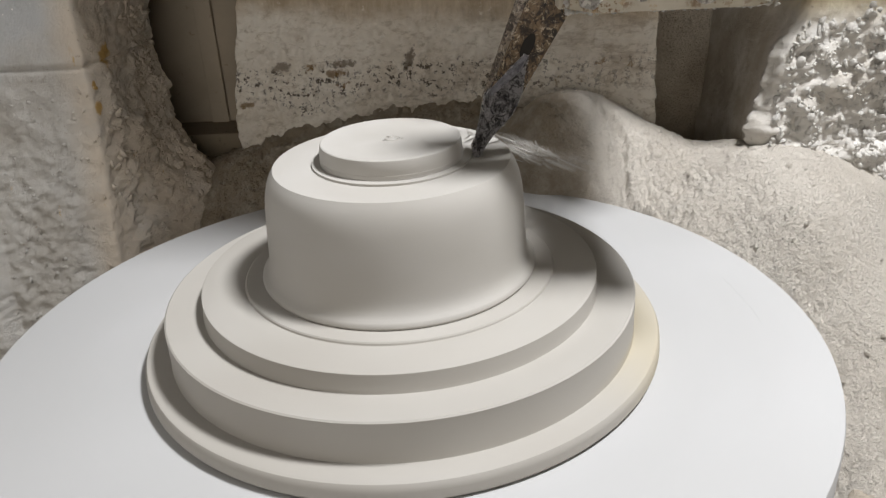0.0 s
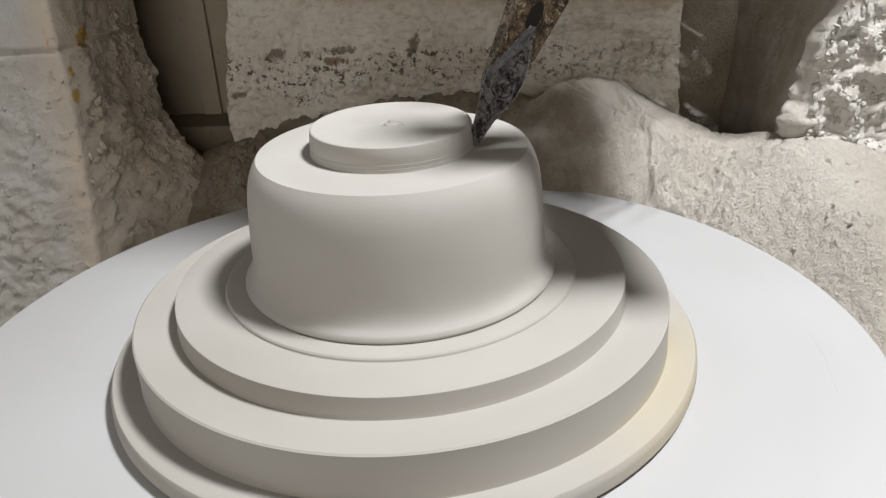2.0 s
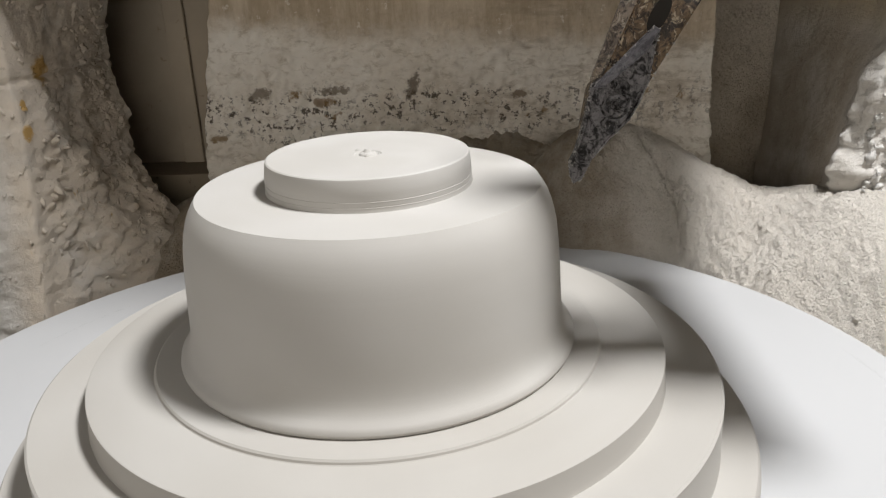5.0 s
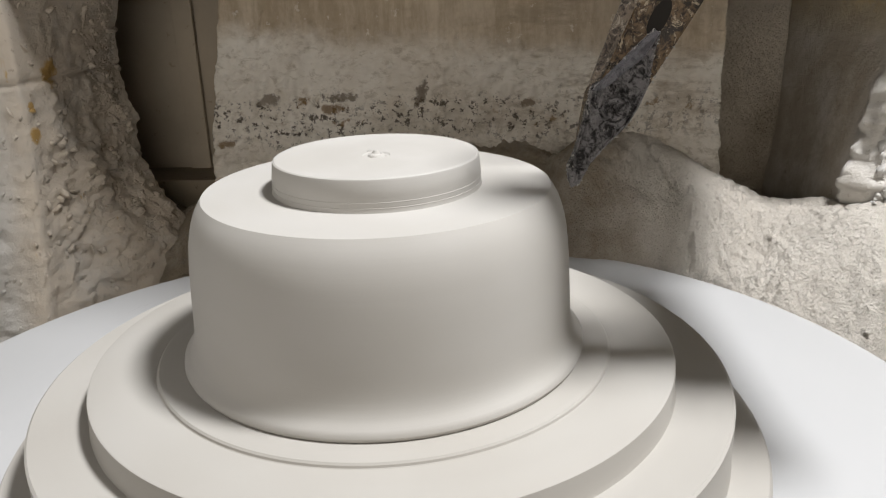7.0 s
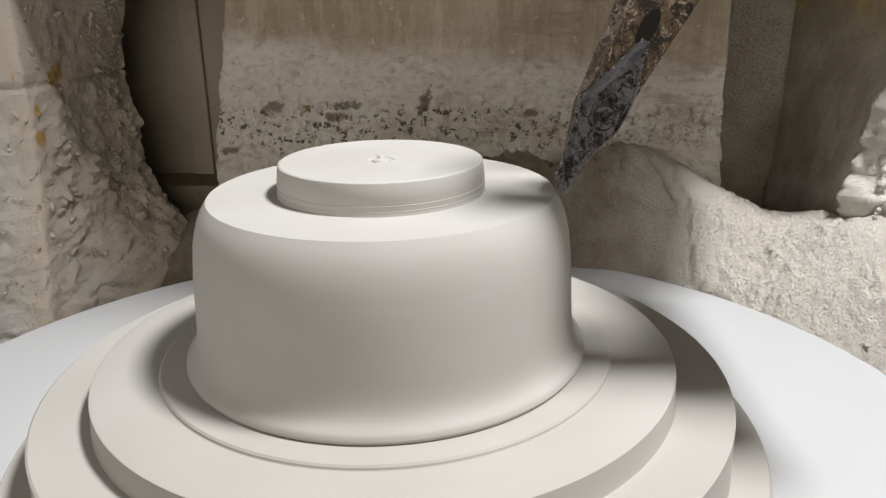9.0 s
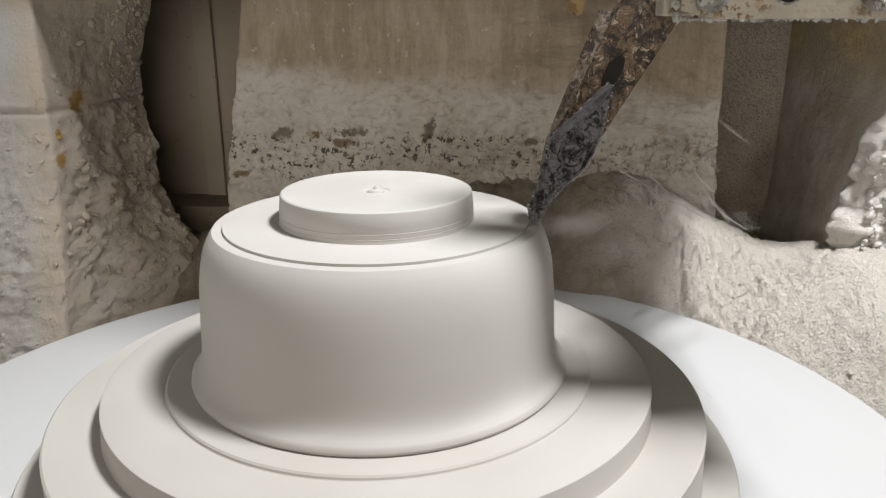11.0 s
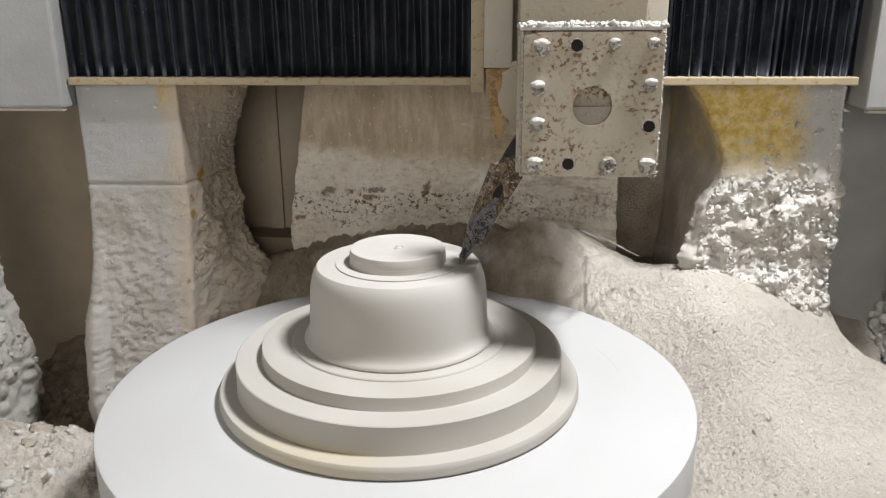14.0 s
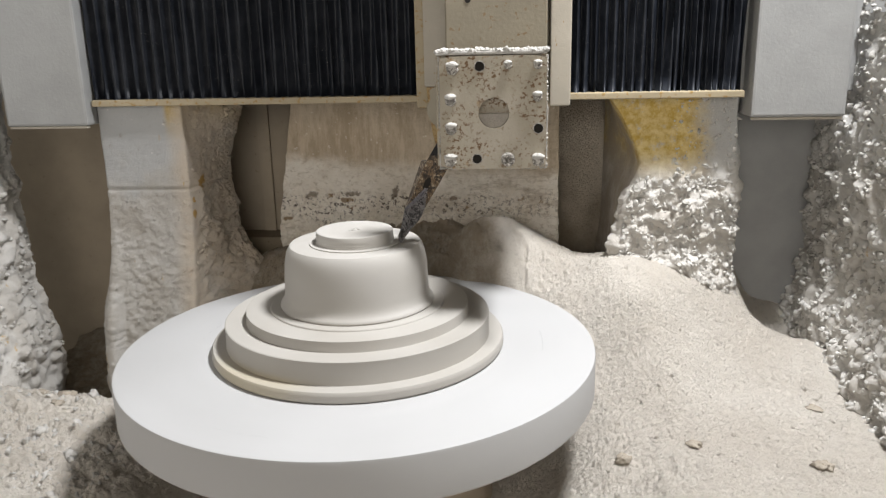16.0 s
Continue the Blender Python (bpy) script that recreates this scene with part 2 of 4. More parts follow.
def black_rubber():
    n = Nodes("black_rubber", 0.46, 0.0, 0.28)
    c = n.mix(n.ramp(n.noise(40.0, 5.0), 0.35, 0.7), (0.008, 0.010, 0.015), (0.020, 0.023, 0.030))
    dust = n.math("MULTIPLY", n.ramp(n.noise(420.0, 3.0, 0.7), 0.66, 0.70), n.ramp(n.noise(16.0, 3.0), 0.45, 0.62))
    c = n.mix(dust, c, (0.36, 0.35, 0.33))
    n.colour(c)
    n.bump(n.noise(90.0, 5.0), 0.0008, 0.6)
    return n.mat


PLASTER = turned_plaster("turned_plaster", (0.375, 0.354, 0.322), (0.415, 0.397, 0.368))
FRESH = turned_plaster("fresh_cut_plaster", (0.415, 0.396, 0.366), (0.455, 0.439, 0.414))
TABLE = table_face()
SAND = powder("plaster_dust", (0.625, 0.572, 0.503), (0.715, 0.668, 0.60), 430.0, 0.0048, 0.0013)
CRUMB = powder("plaster_crumbs", (0.55, 0.53, 0.495), (0.66, 0.642, 0.612), 500.0, 0.002)
LUMP = powder("dirty_plaster_lump", (0.36, 0.31, 0.25), (0.52, 0.47, 0.40), 400.0, 0.002)
PANEL = grimy_panel()
CRUST = powder("brown_crust", (0.37, 0.31, 0.23), (0.72, 0.645, 0.535), 240.0, 0.008)
PILLAR_L = crusted_paint("caked_grey_casting", (0.43, 0.435, 0.435), (-0.345, -0.25, 1.055), ("X", -0.36, -0.325, (0.60, 0.52, 0.425)), 0.74, ((-0.312, 0.302, 0.958, 0.012, 0.014), (-0.322, 0.270, 0.909, 0.008, 0.009), (-0.325, 0.272, 0.932, 0.005, 0.006)))
# inner side face: brown crust, its colour darkened further back for the shade
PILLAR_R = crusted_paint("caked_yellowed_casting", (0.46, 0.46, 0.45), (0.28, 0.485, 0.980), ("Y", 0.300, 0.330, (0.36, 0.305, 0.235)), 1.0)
WALL = crusted_paint("caked_side_plate", (0.56, 0.55, 0.53), None, None, 0.85)
GREY = painted("grey_paint", (0.35, 0.352, 0.347), (0.62, 0.60, 0.58), 0.72)
DULL = painted("dull_brown_paint", (0.42, 0.355, 0.27), (0.30, 0.245, 0.18), 0.64, 0.7)
# a darker copy of the dull brown, for the ledge low in the gap
GAP = painted("darker_dull_brown", (0.24, 0.195, 0.135), (0.14, 0.11, 0.07), 0.62, 0.75)
CREAM = painted("cream_paint", (0.47, 0.43, 0.36), (0.30, 0.19, 0.07), 0.66)
STRIP = painted("yellowed_strip", (0.42, 0.35, 0.235), (0.34, 0.22, 0.08), 0.56)
PLATE = rusty_plate()
FOOT = painted("brown_stained_paint", (0.40, 0.28, 0.12), (0.24, 0.14, 0.05), 0.50)
RAM = painted("ram_paint", (0.28, 0.245, 0.18), (0.22, 0.15, 0.08), 0.60)
RUBBER = black_rubber()
BAR = worn_steel("caked_tool_steel", (0.035, 0.026, 0.02), (0.24, 0.16, 0.09), (0.58, 0.48, 0.34), 0.55, 0.25, 130.0, 0.118)
BLADE = worn_steel("blade_steel", (0.016, 0.014, 0.014), (0.27, 0.255, 0.255), (0.62, 0.58, 0.52), 0.60, 0.35, 150.0)
FLANK = worn_steel("scraped_flank", (0.05, 0.036, 0.028), (0.30, 0.235, 0.175), (0.52, 0.45, 0.36), 0.54, 0.2, 150.0)
FINGER = worn_steel("smooth_grey_steel", (0.11, 0.105, 0.115), (0.24, 0.23, 0.245), (0.45, 0.43, 0.41), 0.64, 0.5)
BOLT = worn_steel("bolt_steel", (0.20, 0.18, 0.16), (0.38, 0.36, 0.33), (0.66, 0.63, 0.58), 0.50, 0.35)
# flat black that stands in for the shade inside holes; also colours the grit
BLACK = Nodes("hole_shade_and_grit", 0.9).mat
BLACK.node_tree.nodes["Principled BSDF"].inputs["Base Color"].default_value = (0.02, 0.017, 0.014, 1)
HALL = painted("hall_wall_paint", (0.55, 0.54, 0.51), (0.4, 0.39, 0.36), 0.7, 0.8)
SLAB = painted("hall_floor_concrete", (0.33, 0.32, 0.30), (0.2, 0.19, 0.18), 0.62, 0.85)

# ---------------------------------------------------------------- mesh helpers


def mesh_ob(name, verts, faces, material, parent=None, label="", smooth=True):
    me = bpy.data.meshes.new(name)
    me.from_pydata(verts, [], faces)
    me.materials.append(material)
    me.polygons.foreach_set("use_smooth", [smooth] * len(me.polygons))
    me.update()
    ob = new(name, me)
    if parent:
        ob.parent = parent
    if label:
        ob["label"] = label
    return ob


def part(name, bm, material, parent=None, label="", smooth=False):
    me = bpy.data.meshes.new(name)
    bmesh.ops.recalc_face_normals(bm, faces=bm.faces)
    bm.to_mesh(me)
    bm.free()
    me.materials.append(material)
    me.polygons.foreach_set("use_smooth", [smooth] * len(me.polygons))
    ob = new(name, me)
    if parent:
        ob.parent = parent
    if label:
        ob["label"] = label
    return ob


def block(x0, x1, y0, y1, z0, z1, bevel=0.0, segments=2):
    bm = bmesh.new()
    bmesh.ops.create_cube(bm, size=1.0)
    for v in bm.verts:
        v.co = Vector((x0 if v.co.x < 0 else x1, y0 if v.co.y < 0 else y1, z0 if v.co.z < 0 else z1))
    if bevel:
        bmesh.ops.bevel(bm, geom=list(bm.edges), offset=bevel, segments=segments, profile=0.6, affect="EDGES")
    return bm


def prism(outline, y0, y1, bevel=0.0):
    """A plate from an outline in x and z, between y0 and y1."""
    bm = bmesh.new()
    front = bm.faces.new([bm.verts.new((x, y0, z)) for x, z in outline])
    got = bmesh.ops.extrude_face_region(bm, geom=[front])
    bmesh.ops.translate(bm, vec=(0, y1 - y0, 0), verts=[v for v in got["geom"] if isinstance(v, bmesh.types.BMVert)])
    if bevel:
        bmesh.ops.bevel(bm, geom=list(bm.edges), offset=bevel, segments=2, affect="EDGES")
    return bm


def turned(profile, n=160):
    """A body of revolution about z: vertices and faces from a profile of (radius, height), from the top's middle down."""
    verts, faces, rings = [], [], []
    for r, z in profile:
        if r < 1e-6:
            rings.append([len(verts)] * n)
            verts.append((0, 0, z))
        else:
            rings.append(list(range(len(verts), len(verts) + n)))
            verts += [(r * math.cos(2 * math.pi * k / n), r * math.sin(2 * math.pi * k / n), z) for k in range(n)]
    for a, b in zip(rings, rings[1:]):
        for k in range(n):
            q = [a[k], b[k], b[(k + 1) % n], a[(k + 1) % n]]
            q = [v for i, v in enumerate(q) if v not in q[:i]]
            if len(q) > 2:
                faces.append(q)
    return verts, faces


def smooth_by_angle(ob, degrees=32):
    bm = bmesh.new()
    bm.from_mesh(ob.data)
    for e in bm.edges:
        if len(e.link_faces) == 2 and e.calc_face_angle(0.0) > radians(degrees):
            e.smooth = False
    bm.to_mesh(ob.data)
    bm.free()


rng = np.random.default_rng(7)
LATTICE = rng.random((64, 64, 64))


def value_noise(x, y, z):
    xi, yi, zi = np.floor(x).astype(int), np.floor(y).astype(int), np.floor(z).astype(int)
    fx, fy, fz = x - xi, y - yi, z - zi
    fx, fy, fz = (f * f * (3 - 2 * f) for f in (fx, fy, fz))
    out = 0
    for dx in (0, 1):
        for dy in (0, 1):
            for dz in (0, 1):
                w = (fx if dx else 1 - fx) * (fy if dy else 1 - fy) * (fz if dz else 1 - fz)
                out = out + w * LATTICE[(xi + dx) % 64, (yi + dy) % 64, (zi + dz) % 64]
    return out * 2 - 1


def fbm(x, y, z, scale, octaves=5, gain=0.55):
    out, a = 0, 1.0
    for k in range(octaves):
        out = out + a * value_noise(x * scale + 17.3 * k, y * scale + 5.1 * k, z * scale + 9.7 * k)
        a, scale = a * gain, scale * 2.03
    return out


def grid_faces(nu, nv):
    return [(i * nv + j, (i + 1) * nv + j, (i + 1) * nv + j + 1, i * nv + j + 1) for i in range(nu - 1) for j in range(nv - 1)]


def ease(v, a, b):
    t = np.clip((v - a) / (b - a), 0, 1)
    return t * t * (3 - 2 * t)


ICO = bmesh.new()
bmesh.ops.create_icosphere(ICO, subdivisions=1, radius=1.0)
ICO_V = np.array([v.co[:] for v in ICO.verts])
ICO_F = np.array([[v.index for v in f.verts] for f in ICO.faces])
ICO.free()
ICO2 = bmesh.new()
bmesh.ops.create_icosphere(ICO2, subdivisions=2, radius=1.0)
ICO2_V = np.array([v.co[:] for v in ICO2.verts])
ICO2_F = np.array([[v.index for v in f.verts] for f in ICO2.faces])
ICO2.free()


def crumbs(name, centres, sizes, material, squash=(1, 1, 1), rough=0.45):
    """Many uneven plaster crumbs in one mesh."""
    verts, faces, at = [], [], 0
    for c, s in zip(centres, sizes):
        base, tris = (ICO2_V, ICO2_F) if s > 0.0042 else (ICO_V, ICO_F)
        shape = rng.uniform(0.55, 1.3, 3) * np.array(squash)
        bump = 1 + 1.0 * rough * rng.uniform(-1, 1, (len(base), 1))
        q = Euler(rng.uniform(0, 6.3, 3)).to_matrix()
        v = (base * bump * shape * s) @ np.array(q).T + c
        verts.append(v)
        faces.append(tris + at)
        at += len(v)
    return mesh_ob(name, np.vstack(verts).tolist(), np.vstack(faces).tolist(), material)


# ---------------------------------------------------------------- hall round the machine
def hall():
    floor = part("floor", block(-3.2, 3.2, -3.6, 3.0, -0.1, 0.0), SLAB)
    tagged(floor, "grey concrete workshop floor under the machine", "floor", kind="structure")
    for name, box in (("wall_north", (-3.2, 3.2, 3.0, 3.15, 0, 3.4)), ("wall_east", (3.2, 3.35, -3.6, 3.0, 0, 3.4)), ("wall_west", (-3.35, -3.2, -3.6, 3.0, 0, 3.4)), ("wall_south", (-3.2, 3.2, -3.75, -3.6, 0, 3.4))):
        tagged(part(name, block(*box), HALL), "plain pale painted workshop wall", "wall", kind="structure")
    tagged(part("ceiling", block(-3.2, 3.2, -3.6, 3.0, 3.4, 3.5), HALL), "plain pale workshop ceiling", "ceiling", kind="structure")


hall()

# ---------------------------------------------------------------- heap of plaster dust
TURN_AT = [-180, -150, -90, -30, -10, 0, 10, 18, 27, 36, 45, 55, 63, 75, 98, 112, 122, 129, 136, 145, 156, 162, 170, 180]
NEAR = [.655, .655, .60, .63, .665, .67, .675, .70, .745, .785, .79, .805, .826, .835, .83, .815, .785, .72, .65, .61, .585, .64, .655, .655]
MIDDLE = [.66, .66, .60, .64, .675, .683, .695, .745, .815, .843, .82, .835, .872, .872, .858, .832, .812, .76, .66, .61, .57, .64, .66, .66]
FAR = [.67, .67, .60, .64, .68, .68, .685, .72, .785, .845, .83, .82, .82, .82, .81, .788, .78, .76, .66, .58, .56, .62, .665, .67]


def heap_height(x, y):
    turn, r = np.degrees(np.arctan2(y, x)), np.hypot(x, y)
    a, b, c = (np.interp(turn, TURN_AT, h) for h in (NEAR, MIDDLE, FAR))
    h = np.where(r < 0.33, 0.585 + (a - 0.585) * ease(r, 0.20, 0.33), np.where(r < 0.42, a + (b - a) * ease(r, 0.33, 0.42), b + (c - b) * ease(r, 0.42, 0.60)))
    crest = np.interp(x, [0.10, 0.165, 0.190, 0.219, 0.252, 0.295, 0.329, 0.359, 0.382, 0.46], [0.880, 0.887, 0.884, 0.871, 0.852, 0.831, 0.829, 0.828, 0.834, 0.824])
    near = ease(y, 0.23, 0.315) * ease(x, 0.08, 0.14) * (1 - ease(x, 0.40, 0.47))
    h = h + (crest - h) * near
    h = h - 0.035 * ease(y, 0.325, 0.40) * near - 0.09 * ease(y, 0.335, 0.42) * ease(x, 0.235, 0.285) * (1 - ease(x, 0.50, 0.54))
    return h - 0.10 * ease(x, 0.535, 0.61) * ease(y, 0.20, 0.33)


def billow(x, y, z, scale, octaves=3, gain=0.5):
    """Rounded lumps with creases between them, 0 to about 1."""
    out, a = 0, 1.0
    for k in range(octaves):
        out = out + a * np.abs(value_noise(x * scale + 31.7 * k, y * scale + 11.9 * k, z * scale + 3.3 * k))
        a, scale = a * gain, scale * 2.1
    return out


def dust_heap():
    n, m = 400, 390
    cx, cy = np.linspace(-0.80, 0.80, n), np.linspace(-0.80, 0.76, m)
    x, y = np.meshgrid(cx, cy, indexing="ij")
    h = heap_height(x, y)
    for _ in range(9):
        p = np.pad(h, 1, mode="edge")
        h = (p[:-2, 1:-1] + p[2:, 1:-1] + p[1:-1, :-2] + p[1:-1, 2:] + 2 * h) / 6
    # a closer mesh where the slopes come near
    gx = np.concatenate([np.arange(-0.80, -0.52, 0.004), np.arange(-0.52, 0.64, 0.0017), np.arange(0.64, 0.8001, 0.004)])
    gy = np.concatenate([np.arange(-0.80, -0.16, 0.006), np.arange(-0.16, 0.05, 0.0026), np.arange(0.05, 0.44, 0.0017), np.arange(0.44, 0.7601, 0.006)])
    gx[-1], gy[-1] = 0.80, 0.76
    u, v = np.interp(gx, cx, np.arange(n)), np.interp(gy, cy, np.arange(m))
    i, j = np.minimum(u.astype(int), n - 2), np.minimum(v.astype(int), m - 2)
    fu, fv = (u - i)[:, None], (v - j)[None, :]
    i, j = i[:, None], j[None, :]
    h = (h[i, j] * (1 - fu) + h[i + 1, j] * fu) * (1 - fv) + (h[i, j + 1] * (1 - fu) + h[i + 1, j + 1] * fu) * fv
    x, y = np.meshgrid(gx, gy, indexing="ij")
    o = 0 * x
    left = ease(-x, 0.20, 0.34)
    r = np.hypot(x, y)
    # clotted low on the slope by the disc, wind-smooth on the crest
    clots = (0.30 + 0.70 * (1 - ease(r, 0.36, 0.47))) * (1 - 0.75 * ease(h, 0.835, 0.862) * (x > 0)) * (1 - 0.4 * left)
    h = h + 0.004 * fbm(x, y, o, 14.0, 4) + 0.0010 * fbm(x, y, o + 3, 70.0, 3, 0.6)
    h = h + 0.0056 * clots * (billow(x, y, o, 150.0, 2, 0.6) - 0.35) * (0.6 + 0.6 * ease(fbm(x, y, o + 2, 30.0, 2), -0.4, 0.5))
    back = ease(y, 0.20, 0.27) * (1 - ease(x, 0.16, 0.21)) * (1 - left)
    h = h + back * (0.006 * (billow(x, y, o + 5, 60.0, 3, 0.55) - 0.4) + 0.002 * fbm(x, y, o + 7, 130.0, 2))
    h = h + left * (0.010 * (billow(x, y, o + 6, 42.0, 4, 0.55) - 0.4) + 0.004 * fbm(x, y, o + 4, 110.0, 3, 0.7))
    # slip cracks and slumps in the back slope
    ridge = np.abs(fbm(x, y, o + 8, 9.0, 4))
    h = h - 0.0015 * (1 - ease(ridge, 0.0, 0.10)) * ease(y, 0.16, 0.26) * ease(x, 0.10, 0.2) * (1 - ease(x, 0.36, 0.45))
    crack = x - np.interp(y, [0.21, 0.25, 0.285, 0.31], [0.226, 0.217, 0.208, 0.190]) - 0.008 * fbm(x, y, o + 5, 60.0, 4, 0.65)
    along = ease(y, 0.20, 0.23) * (1 - ease(y, 0.295, 0.325))
    h = h - 0.010 * (1 - ease(np.abs(crack), 0.0, 0.006)) * along - 0.006 * ease(-crack, 0.0, 0.01) * (1 - ease(-crack, 0.01, 0.06)) * along
    edge = np.minimum(np.minimum(x + 0.80, 0.80 - x), np.minimum(y + 0.80, 0.76 - y))
    h = h * ease(edge, 0.0, 0.10) + 0.002
    verts = np.stack([x.ravel(), y.ravel(), h.ravel()], 1)
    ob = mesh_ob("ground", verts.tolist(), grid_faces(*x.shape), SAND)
    tagged(ob, "heap of pale plaster dust and turnings round the machine", "plaster dust", kind="structure")
    return gx, gy, h


HEAP = dust_heap()


def heap_at(px, py):
    gx, gy, h = HEAP
    i = np.clip(np.searchsorted(gx, np.asarray(px)), 0, len(gx) - 1)
    j = np.clip(np.searchsorted(gy, np.asarray(py)), 0, len(gy) - 1)
    return h[i, j]


def heap_crumbs():
    px, py = rng.uniform(-0.64, -0.30, 1300), rng.uniform(-0.30, 0.20, 1300)
    s = 0.0009 + 0.0044 * rng.random(1300) ** 3.5
    ob = crumbs("loose_crumbs", np.stack([px, py, heap_at(px, py) + s * 0.1], 1), s, CRUMB, (1.2, 1.2, 0.7), 0.6)
    tagged(ob, "broken plaster crumbs lying on the dust heap", "plaster crumbs", kind="stuff")
    px, py = rng.uniform(0.12, 0.66, 420), rng.uniform(-0.25, 0.28, 420)
    keep = np.hypot(px, py) > 0.31
    px, py = px[keep], py[keep]
    s = 0.0007 + 0.0024 * rng.random(len(px)) ** 4
    ob = crumbs("fine_crumbs", np.stack([px, py, heap_at(px, py) + s * 0.1], 1), s, SAND, (1.4, 1.4, 0.7))
    tagged(ob, "fine plaster grains scattered over the dust slope", "plaster crumbs", kind="stuff")


heap_crumbs()

# ---------------------------------------------------------------- machine frame


def caked_column(name, plan, z0, z1, depth, material, label, lean=0.0, step=0.0024, slide=None):
    """A casting that stands on a plan line; its faces are caked unevenly, thicker towards the foot."""
    pts, normals = [], []
    for a, b in zip(plan, plan[1:]):
        a, b = np.array(a), np.array(b)
        k = max(2, int(np.linalg.norm(b - a) / step))
        d = (b - a) / np.linalg.norm(b - a)
        for t in np.arange(k) / k:
            pts.append(a + (b - a) * t)
            normals.append((d[1], -d[0]))
    pts.append(np.array(plan[-1]))
    normals.append(normals[-1])
    pts, normals = np.array(pts), np.array(normals)
    for _ in range(3):
        normals[1:-1] = (normals[:-2] + normals[1:-1] + normals[2:]) / 3
    z = np.arange(z0, z1, step)
    px, pz = np.repeat(pts[:, 0], len(z)), np.tile(z, len(pts))
    py = np.repeat(pts[:, 1], len(z))
    nx, ny = np.repeat(normals[:, 0], len(z)), np.repeat(normals[:, 1], len(z))
    d = depth(px, py, pz)
    if slide:
        px = px + slide(px, py, pz)
    verts = np.stack([px + nx * d, py + ny * d - lean * ease(-pz, -0.95, -0.62), pz], 1)
    ob = mesh_ob(name, verts.tolist(), grid_faces(len(pts), len(z)), material)
    return tagged(ob, label, "machine column", kind="structure")


def left_cake(x, y, z):
    low = ease(-z, -1.00, -0.84)
    inner = ease(x, -0.345, -0.315)
    amount = 0.001 + 0.004 * inner * ease(-z, -1.085, -1.02) * 0.6 + 0.0045 * low
    flare = 0.022 * ease(-z, -0.88, -0.70) * (1 - ease(x, -0.46, -0.44))
    hollow = np.interp(z, [0.70, 0.78, 0.807, 0.825, 0.85, 0.885, 0.92, 0.985, 1.02, 1.068, 1.085], [0.10, 0.070, 0.045, 0.025, 0.010, 0.002, -0.003, 0.0, 0.011, 0.031, 0.042]) * inner * ease(y, 0.275, 0.40)
    seam = 0.004 * np.exp(-((z - 0.951) / 0.0022) ** 2)
    lumps = (0.0010 + 0.010 * low) * inner * ease(y, 0.268, 0.31) * (billow(x, y, z, 30.0, 4, 0.5) - 0.42) * (0.4 + ease(fbm(x, y, z + 4, 16.0, 2), -0.3, 0.5))
    flakes = (0.0006 + 0.0022 * low + 0.0016 * inner) * (fbm(x, y * 1.0, z * 1.5 + 9, 90.0, 4, 0.75) * 0.6)
    corner = 1 - 0.6 * ease(x, -0.362, -0.335) * (1 - ease(y, 0.275, 0.30))
    return (amount * (0.9 + 0.5 * fbm(x, y, z, 24.0, 4, 0.6)) + flakes) * corner + lumps + hollow - seam + flare


def right_cake(x, y, z):
    low = ease(-z, -1.0, -0.92)
    outer = ease(-y, -0.315, -0.29)
    amount = (0.0012 + 0.008 * low + 0.003 * ease(-z, -1.07, -1.0)) * (0.12 + 0.88 * outer)
    clods = 0.009 * low * (billow(x, y, z, 60.0, 3, 0.55) - 0.35) * (0.10 + 0.90 * outer)
    return amount * (0.9 + 0.5 * fbm(x, y, z, 34.0, 4, 0.6)) + clods + 0.0024 * low * outer * fbm(x, y, z, 140.0, 3, 0.7) + 0.008 * low * ease(-z, -0.90, -0.78)


def right_edge(x, y, z):
    """The casting's inner edge swings out at the top and again in the caked foot."""
    swing = np.interp(z, [0.70, 0.845, 0.892, 0.935, 0.960, 0.985, 1.010, 1.044, 1.080], [-0.026, -0.022, -0.018, -0.010, 0.004, 0.008, 0.002, -0.016, -0.038])
    return swing * np.where(y > 0.288, 1 - ease(y, 0.30, 0.45), 1 - ease(x, 0.39, 0.45))


caked_column("column_left", [(-0.46, 0.60), (-0.46, 0.266), (-0.324, 0.266), (-0.306, 0.41)], 0.55, 1.09, left_cake, PILLAR_L, "grey cast column, lower half caked with plaster", 0.04)
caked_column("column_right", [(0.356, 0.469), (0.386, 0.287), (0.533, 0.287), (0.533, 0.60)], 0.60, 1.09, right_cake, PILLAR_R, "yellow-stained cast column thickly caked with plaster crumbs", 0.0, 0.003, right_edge)


